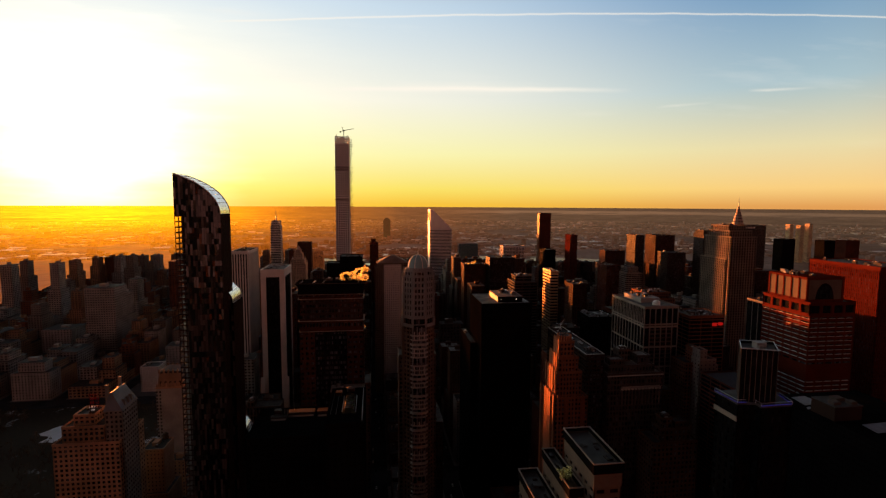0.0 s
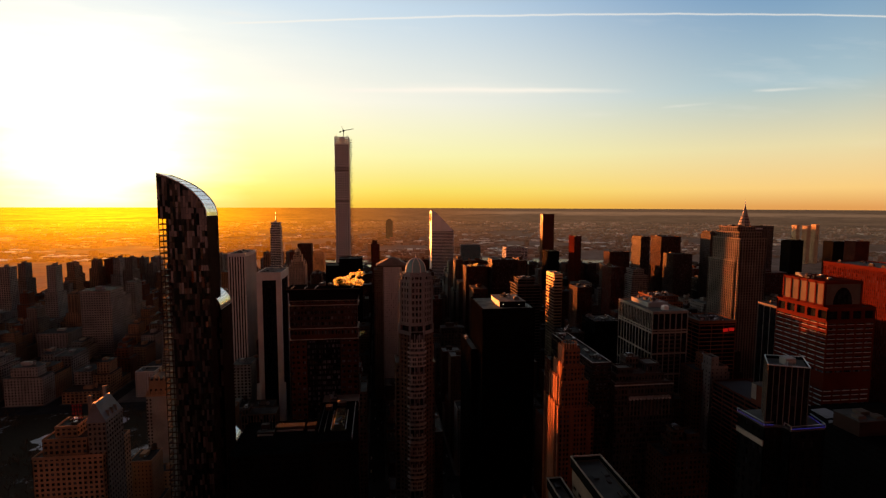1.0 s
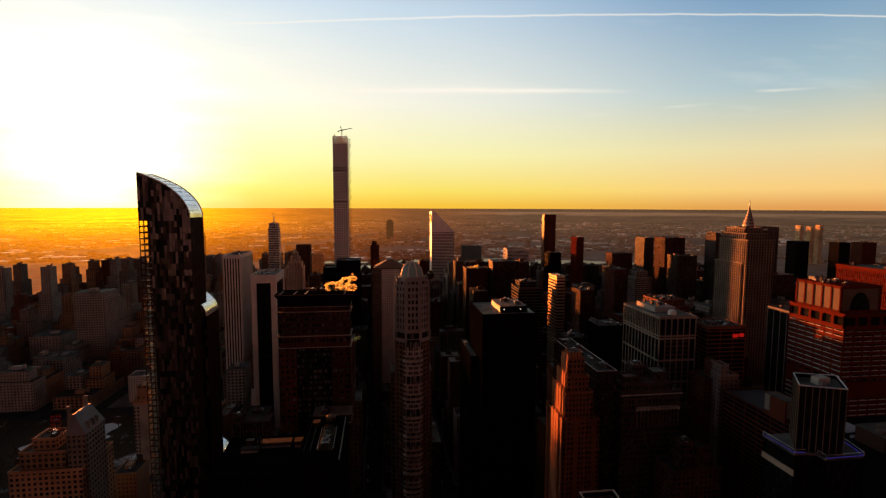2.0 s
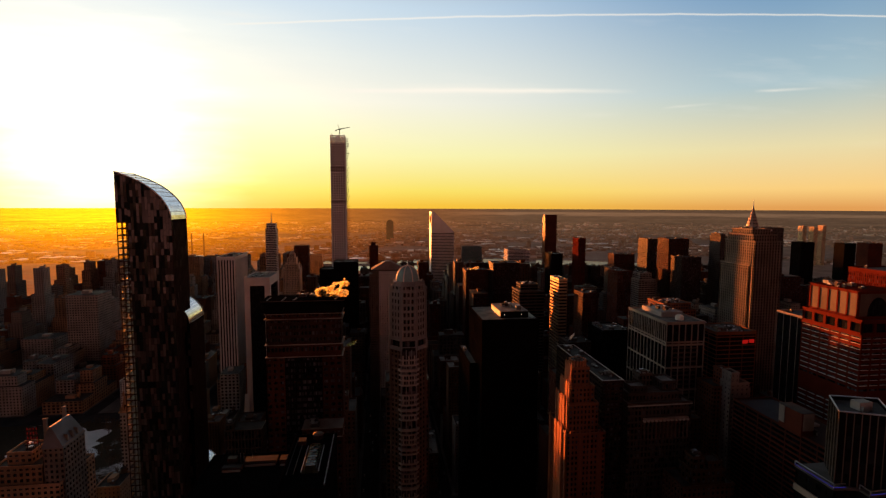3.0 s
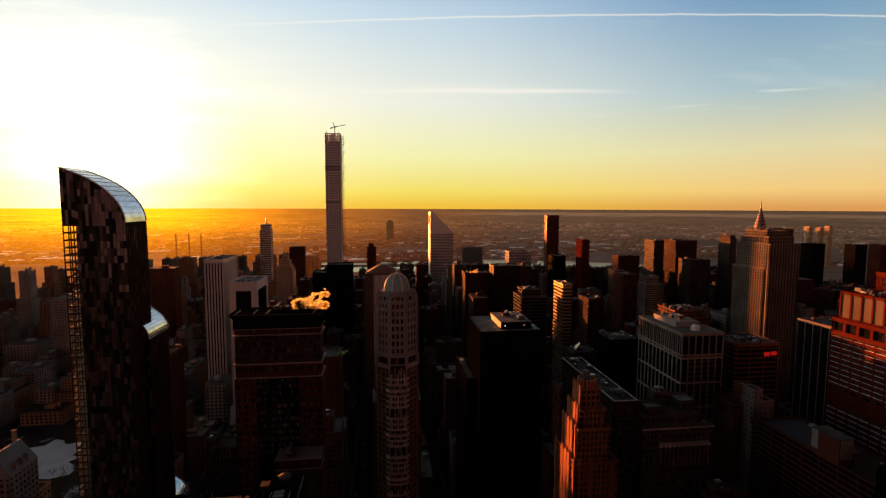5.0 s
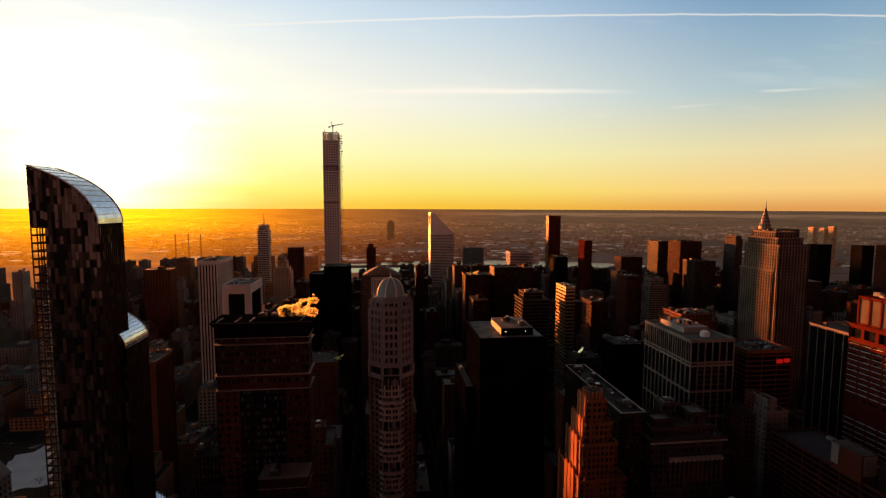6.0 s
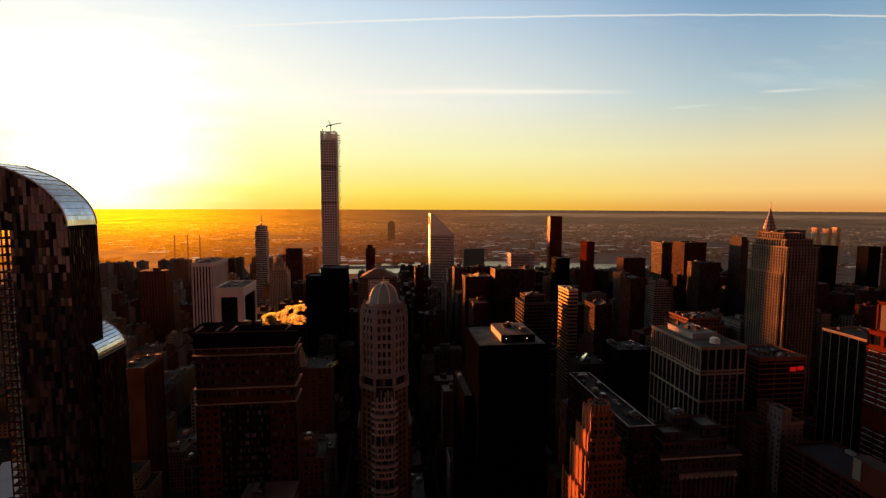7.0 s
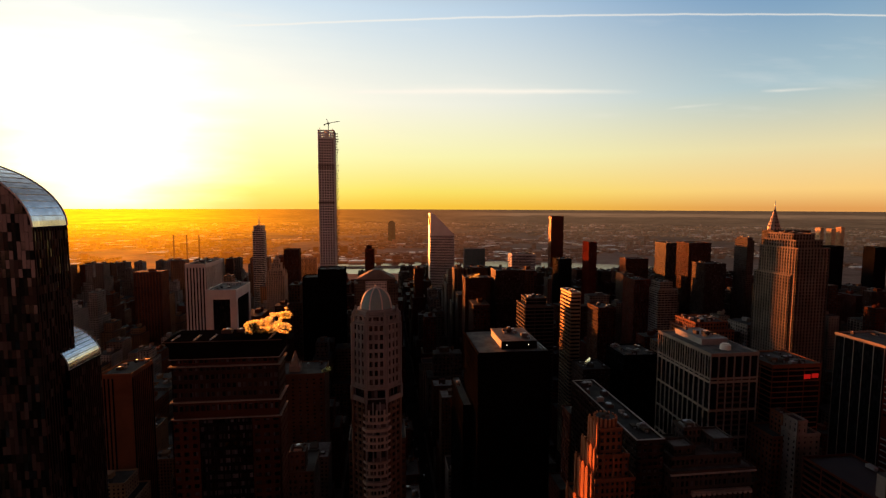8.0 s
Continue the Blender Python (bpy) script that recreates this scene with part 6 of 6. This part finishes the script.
def chimney_stack(x, y, z, r, base=0.0):
    ob = thing("power_station_chimney", "tall banded power station chimney across the river", "chimney", (x, y, base), "power station chimneys")
    part("shaft", Boxes().ring(0, 0, 0, z * 0.8, r, r * 0.75, 10), HAZED_GREY, ob)
    part("band", Boxes().ring(0, 0, z * 0.8, z * 0.88, r * 0.76, r * 0.74, 10), HAZED_GREY, ob)
    part("top", Boxes().ring(0, 0, z * 0.88, z, r * 0.74, r * 0.68, 10), HAZED_GREY, ob)


for x in (-887, -824, -765):
    chimney_stack(x, 2430, 146, 4.2)
far_tower("tan brick apartment tower by the river", 2215, 2234, 1905, 198, HAZED_TAN, 61)
far_tower("tan brick apartment tower by the river", 2275, 2296, 1905, 193, HAZED_TAN, 62)
far_tower("taller tan brick apartment tower by the river", 2324, 2343, 1905, 200, HAZED_TAN, 63)


def gable_crown():
    """The pale window bay and the low gabled roof of the limestone tower."""
    ob = [o for o in scene.objects if o.name == "gabled_limestone_tower"][0]
    cx, cy = ob.location.x, ob.location.y
    b = Boxes()
    lattice(b, 144 - cx, 170 - cx, 423.4 - cy, 425.4 - cy, 0, 199, 3.3, 3.5, 1.5, 1.6, 0.5, "w")
    part("pale_window_bay", b, MARBLE, ob, "pale stone bay with square windows")
    part("bay_glass", Boxes().box(144.2 - cx, 169.8 - cx, 423.9 - cy, 425.2 - cy, 0, 198.5), GLASS, ob)
    part("gable_roof", Boxes().prism([(133 - cx, 426 - cy, 201), (181 - cx, 426 - cy, 201), (181 - cx, 454 - cy, 201), (133 - cx, 454 - cy, 201)],
                                     [(153 - cx, 432 - cy, 212), (160 - cx, 432 - cy, 212), (160 - cx, 448 - cy, 212), (153 - cx, 448 - cy, 212)]), PALE_STONE, ob, "low gabled stone crown")


gable_crown()


# ---- the smaller buildings that fill the blocks ----
WALLS = [(BROWN_BRICK, "brown brick"), (RED_BRICK, "red brick"), (TAN_BRICK, "tan brick"), (BUFF_BRICK, "buff brick"), (LIMESTONE, "limestone"), (PALE_STONE, "pale stone"), (CONCRETE, "grey concrete"), (DARK_STONE, "dark stone")]
rng = random.Random(2015)


def clear(x0, x1, y0, y1):
    return all(x1 <= a or x0 >= b or y1 <= c or y0 >= d for a, b, c, d in HERO)


def storeys(x, y):
    """Likely height of a building by its neighbourhood, kept under the sight lines to the towers behind it."""
    d = math.hypot(x - EYE[0], y - EYE[1])
    if x < -110:
        h = rng.choice([18, 22, 45, 50, 55, 60]) * rng.uniform(0.8, 1.2)
        if y > 650 and rng.random() < 0.16:
            h = rng.uniform(85, 165)
        return min(h, 291 - 0.095 * d)
    elif y > 440:
        h = rng.choice([45, 60, 80, 100, 130, 160]) * rng.uniform(0.8, 1.2)
        if y > 1050:
            h = rng.choice([25, 40, 60, 80, 95]) * rng.uniform(0.8, 1.2)
            if rng.random() < 0.08:
                h = rng.uniform(100, 140)
    else:
        h = rng.choice([30, 45, 60, 80, 100, 120] if x > 190 and y > 120 or x > 300 and y > 55 else [16, 20, 30, 45, 60, 75]) * rng.uniform(0.8, 1.2)
    return min(h, 291 - (0.118 if y > 480 and x > 190 else 0.145) * d) if d < 1800 else min(h, 55)


UPTOWN = [WALLS[2], (CREAM_BRICK, "cream brick"), WALLS[5], (BAY_STONE, "pale limestone"), (BAY_STONE, "pale limestone"), (CREAM_BRICK, "cream brick")]

MIDTOWN = [WALLS[0], WALLS[0], WALLS[1], WALLS[1], WALLS[3], WALLS[3], WALLS[4], WALLS[6], WALLS[7], WALLS[5]]


def infill(x0, x1, y0, y1, h, near):
    wall, words = rng.choice(UPTOWN if x1 < -20 else MIDTOWN)
    cx, cy = (x0 + x1) / 2, (y0 + y1) / 2
    w, d = (x1 - x0) / 2, (y1 - y0) / 2
    ob = thing("city_building", "%s city building with %s" % (words, rng.choice(["rows of sash windows", "punched windows and a flat roof", "a tarred flat roof"])), "building", (cx, cy, 0.2))
    bay, pier = rng.uniform(2.6, 3.6), rng.uniform(1.3, 1.9)
    kw = dict(bay=bay if near else bay * 1.5, floor=3.4 if near else 4.2, pier=pier, span=rng.uniform(1.3, 1.8), deep=0.35, roof_mat=rng.choice([TAR, TAR, GRAVEL]), faces="wnse" if near else "wns", ledge=rng.uniform(0.8, 1.4))
    if h > 42 and w > 9 and rng.random() < 0.55:
        s = rng.uniform(0.55, 0.8)
        block_tower(ob, -w, w, -d, d, 0, h * s, wall, **kw)
        block_tower(ob, -w * 0.7, w * 0.7, -d * 0.72, d * 0.72, h * s, h, wall, **kw)
        w, d = w * 0.7, d * 0.72
    else:
        block_tower(ob, -w, w, -d, d, 0, h, wall, **kw)
    part("bulkhead", Boxes().box(-w * 0.4, w * 0.15, -d * 0.3, d * 0.4, h + 0.1, h + rng.uniform(2.5, 5)), wall, ob)
    if near:
        roof_units(ob, rng, -w, w, -d, d, h + 0.12, 3)
    if h < 110 and rng.random() < 0.45:
        water_tank(ob, w * 0.5, d * 0.5 * rng.choice((-1, 1)), h + 0.1, rng.uniform(1.6, 2.3))


def block_field(lots):
    """The farther blocks, joined: too many to count, each still with its piers, floors, roof and bulkhead."""
    shells, panes, roofs = {}, Boxes(), Boxes()
    for x0, x1, y0, y1, h in lots:
        wall, _ = rng.choice(UPTOWN if x1 < -20 else MIDTOWN)
        b = shells.setdefault(wall.name, (wall, Boxes()))[1]
        tiers = [(x0, x1, y0, y1, 0.2, h)]
        if h > 45 and rng.random() < 0.6:
            s, ix, iy = h * rng.uniform(0.6, 0.85), (x1 - x0) * 0.15, (y1 - y0) * 0.15
            tiers = [(x0, x1, y0, y1, 0.2, s), (x0 + ix, x1 - ix, y0 + iy, y1 - iy, s, h)]
        for a0, a1, c0, c1, z0, z1 in tiers:
            lattice(b, a0, a1, c0, c1, z0, z1, rng.uniform(4, 5.5), 4.3, rng.uniform(1.6, 2.4), rng.uniform(1.6, 2.2), 0.4, "wns")
            panes.box(a0 + 0.4, a1 - 0.4, c0 + 0.4, c1 - 0.4, z0, z1 - 0.4)
            roofs.box(a0 + 0.1, a1 - 0.1, c0 + 0.1, c1 - 0.1, z1 - 0.4, z1 + 0.3)
        w, d = (x1 - x0) * 0.2, (y1 - y0) * 0.2
        u, v = (x0 + x1) / 2 + rng.uniform(-1, 1) * w * 0.6, (y0 + y1) / 2 + rng.uniform(-1, 1) * d * 0.6
        b.box(u - w * 0.6, u + w * 0.6, v - d * 0.6, v + d * 0.6, h + 0.3, h + rng.uniform(3, 6))
        if rng.random() < 0.4:
            b.ring(u + w, v, h + 2.5, h + 6.2, 1.9, 1.8, 8).ring(u + w, v, h + 6.2, h + 7.6, 2.0, 0.1, 8).bar((u + w, v, h), (u + w, v, h + 2.6), 0.8)
    verts, faces, slots, mats = [], [], [], []
    for mat, b in [*shells.values(), (GLASS, panes), (TAR, roofs)]:
        k = len(verts)
        verts += b.v
        faces += [tuple(i + k for i in f) for f in b.f]
        slots += [len(mats)] * len(b.f)
        mats.append(mat)
    me = bpy.data.meshes.new("city_block_field")
    me.from_pydata(verts, [], faces)
    for mat in mats:
        me.materials.append(mat)
    me.polygons.foreach_set("material_index", slots)
    me.update()
    tagged(new("city_block_field", me), "crowded brick and stone city blocks farther off", "city blocks", kind="stuff")


def fill_blocks():
    lots = []
    for bx0, bx1, by0, by1 in BLOCKS:
        # only where the flight looks
        mid = ((bx0 + bx1) / 2, (by0 + by1) / 2)
        dx, dy = mid[0] - EYE[0], mid[1] - EYE[1]
        ang, dist = math.degrees(math.atan2(dx, dy)), math.hypot(dx, dy)
        if (ang < -45 or ang > 58) and dist > 250:
            continue
        y = by0 + 3
        while y < by1 - 10:
            ln = rng.uniform(18, 34) if dist < 700 else rng.uniform(26, 46)
            if y + ln > by1 - 14:
                ln = by1 - 3 - y
            rows = [(bx0 + 3, mid[0] - 1), (mid[0] + 1, bx1 - 3)] if rng.random() < 0.75 else [(bx0 + 3, bx1 - 3)]
            for x0, x1 in rows:
                if clear(x0, x1, y, y + ln - 0.6):
                    lots.append((x0, x1, y, y + ln - 0.6, storeys((x0 + x1) / 2, y)))
            y += ln
    lots.sort(key=lambda q: math.hypot(q[0] - EYE[0], q[2] - EYE[1]))
    for q in lots[:270]:
        infill(*q, True)
    block_field(lots[270:])


fill_blocks()


def shade_blocks_behind():
    """Unseen plain tall blocks behind and beside the flight, added to block low sky light and close the place."""
    r = random.Random(404)
    b, panes, roofs = Boxes(), Boxes(), Boxes()
    for ya in (-1180, -1060, -935, -800, -690, -590):
        for xa in range(-80, 900, 76):
            x0, y0 = xa + r.uniform(0, 8), ya + r.uniform(0, 14)
            w, d, h = r.uniform(38, 58), r.uniform(48, 78), r.choice((120, 150, 175, 200, 220, 245)) * r.uniform(0.85, 1.1)
            lattice(b, x0, x0 + w, y0, y0 + d, 0, h, 5.0, 4.5, 2.0, 1.9, 0.4, "wens")
            panes.box(x0 + 0.4, x0 + w - 0.4, y0 + 0.4, y0 + d - 0.4, 0, h - 0.4)
            roofs.box(x0 + 0.1, x0 + w - 0.1, y0 + 0.1, y0 + d - 0.1, h - 0.4, h + 0.3)
            roofs.box(x0 + w * 0.3, x0 + w * 0.6, y0 + d * 0.3, y0 + d * 0.6, h + 0.3, h + 6)
    shell = tagged(new("city_blocks_behind", b.mesh("city_blocks_behind", TAN_BRICK)), "unseen tall brick city blocks added behind to shade the streets", "city blocks", kind="stuff")
    part("glazing", panes, GLASS, shell, kind="stuff")
    part("roof", roofs, TAR, shell, kind="stuff")


shade_blocks_behind()


def far_houses():
    """Beyond the river: thousands of low houses, sheds and a few blocks, too small to tell apart."""
    r = random.Random(77)
    b = Boxes()
    sheds = Boxes()
    for _ in range(15000):
        a = radians(r.uniform(-48, 62))
        dist = 2600 + 6500 * r.random() ** 1.5
        x, y = EYE[0] + dist * math.sin(a), EYE[1] + dist * math.cos(a)
        if y < 2400 and x < 2400 or noise.noise(Vector((x * 0.0016, y * 0.0016, 7.0))) < -0.12:
            continue
        px, py, pz, k = squeeze(x, y)
        w, d, h = r.uniform(6, 24) * k, r.uniform(6, 20) * k, r.uniform(5, 13) * k
        pick = r.random()
        if pick < 0.035:
            h = r.uniform(20, 45) * k
        if pick > 0.93:
            w, d, h = r.uniform(18, 60) * k, r.uniform(18, 45) * k, r.uniform(6, 11) * k
            sheds.box(px - w, px + w, py - d, py + d, pz - 6, pz + h)
        else:
            b.box(px - w, px + w, py - d, py + d, pz - 6, pz + h)
    # shed and house roofs also glow with painted haze
    shed = new("far_shed_field", sheds.mesh("far_shed_field", surface("hazed_shed_roofs", (0.50, 0.47, 0.44), rough=0.34, metal=0.35, each=0.6, island=True, spread=0.2, haze=0.8)))
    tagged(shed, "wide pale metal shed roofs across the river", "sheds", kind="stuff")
    ob = new("far_house_field", b.mesh("far_house_field", surface("hazed_roofs", (0.20, 0.16, 0.14), each=0.6, island=True, spread=0.3, haze=0.9)))
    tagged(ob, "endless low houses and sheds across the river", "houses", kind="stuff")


far_houses()


def park_trees():
    """Bare winter trees: tapered trunks with limbs that fork into a fuzz of twigs. Too many to count."""
    r = random.Random(59)
    b = Boxes()
    count = 0
    while count < 420:
        x, y = r.uniform(-420, -128), r.uniform(90, 420)
        if noise.noise(Vector((x * 0.012, y * 0.012, 3.0))) < -0.12 or math.hypot((x + 238) / 60, (y - 356) / 64) < 0.8:
            continue
        count += 1
        h = r.uniform(9, 16)
        fork = h * r.uniform(0.25, 0.38)
        b.bar((x, y, 0.1), (x + r.uniform(-.4, .4), y + r.uniform(-.4, .4), fork), 0.32)
        for _ in range(6):
            a, up = r.uniform(0, 6.28), r.uniform(0.45, 0.8)
            ln = h * r.uniform(0.35, 0.5)
            e = Vector((x + math.cos(a) * ln * (1 - up) * 1.5, y + math.sin(a) * ln * (1 - up) * 1.5, fork + ln * up))
            b.bar((x, y, fork - 0.3), tuple(e), 0.14, 3)
            for _ in range(5):
                q = r.uniform(0, 6.28)
                t = e + Vector((math.cos(q) * r.uniform(0.8, 2.4), math.sin(q) * r.uniform(0.8, 2.4), r.uniform(0.3, 2.8)))
                b.bar(tuple(e - Vector((0, 0, r.uniform(0, 1.2)))), tuple(t), 0.06, 3)
    ob = new("winter_trees", b.mesh("winter_trees", WOOD))
    tagged(ob, "bare brown winter trees across the park", "trees", kind="stuff")


park_trees()


def car(paint, colour):
    """A parked or waiting car: body, cabin, glass and four wheels."""
    ob = thing("car", "%s car standing in the street" % colour, "car", (0, 0, 0), "cars in the streets")
    part("body", Boxes().prism([(-0.9, -2.3, 0.35), (0.9, -2.3, 0.35), (0.9, 2.3, 0.35), (-0.9, 2.3, 0.35)], [(-0.85, -2.2, 0.95), (0.85, -2.2, 0.95), (0.85, 2.2, 0.95), (-0.85, 2.2, 0.95)]), paint, ob)
    cabin = part("cabin", Boxes().prism([(-0.82, -1.5, 0.95), (0.82, -1.5, 0.95), (0.82, 1.0, 0.95), (-0.82, 1.0, 0.95)], [(-0.62, -0.9, 1.45), (0.62, -0.9, 1.45), (0.62, 0.5, 1.45), (-0.62, 0.5, 1.45)]), BLACK_GLASS, ob)
    part("roof_panel", Boxes().box(-0.62, 0.62, -0.9, 0.5, 1.45, 1.5), paint, cabin)
    for x in (-0.82, 0.82):
        for y in (-1.45, 1.4):
            part("wheel", Boxes().prism([(x - 0.1, y + 0.33 * math.cos(a), 0.33 + 0.33 * math.sin(a)) for a in [math.pi / 4 * k for k in range(8)]],
                                        [(x + 0.1, y + 0.33 * math.cos(a), 0.33 + 0.33 * math.sin(a)) for a in [math.pi / 4 * k for k in range(8)]]), BLACK_STEEL, ob)
    return ob


def street_cars():
    r = random.Random(91)
    kinds = [car(MARBLE, "white"), car(METAL, "silver"), car(BLACK_STEEL, "black")]
    spots = []
    for x, y0, y1 in ((133, 30, 430), (55, 60, 420), (207, 60, 420)):
        y = y0
        while y < y1:
            spots.append((x + r.choice((-6.2, -2.6, 1.6, 6.2)), y))
            y += r.uniform(9, 34)
    spots = [(x, y) for x, y in spots if clear(x - 2, x + 2, y - 3, y + 3)]
    for k, (x, y) in enumerate(spots):
        m = pose(x, y, 0.05, 0, 0, 180 if x % 1 < 0.5 else 0)
        if k < 3:
            kinds[k].matrix_basis = m
        else:
            copy_thing(r.choice(kinds), m)


street_cars()
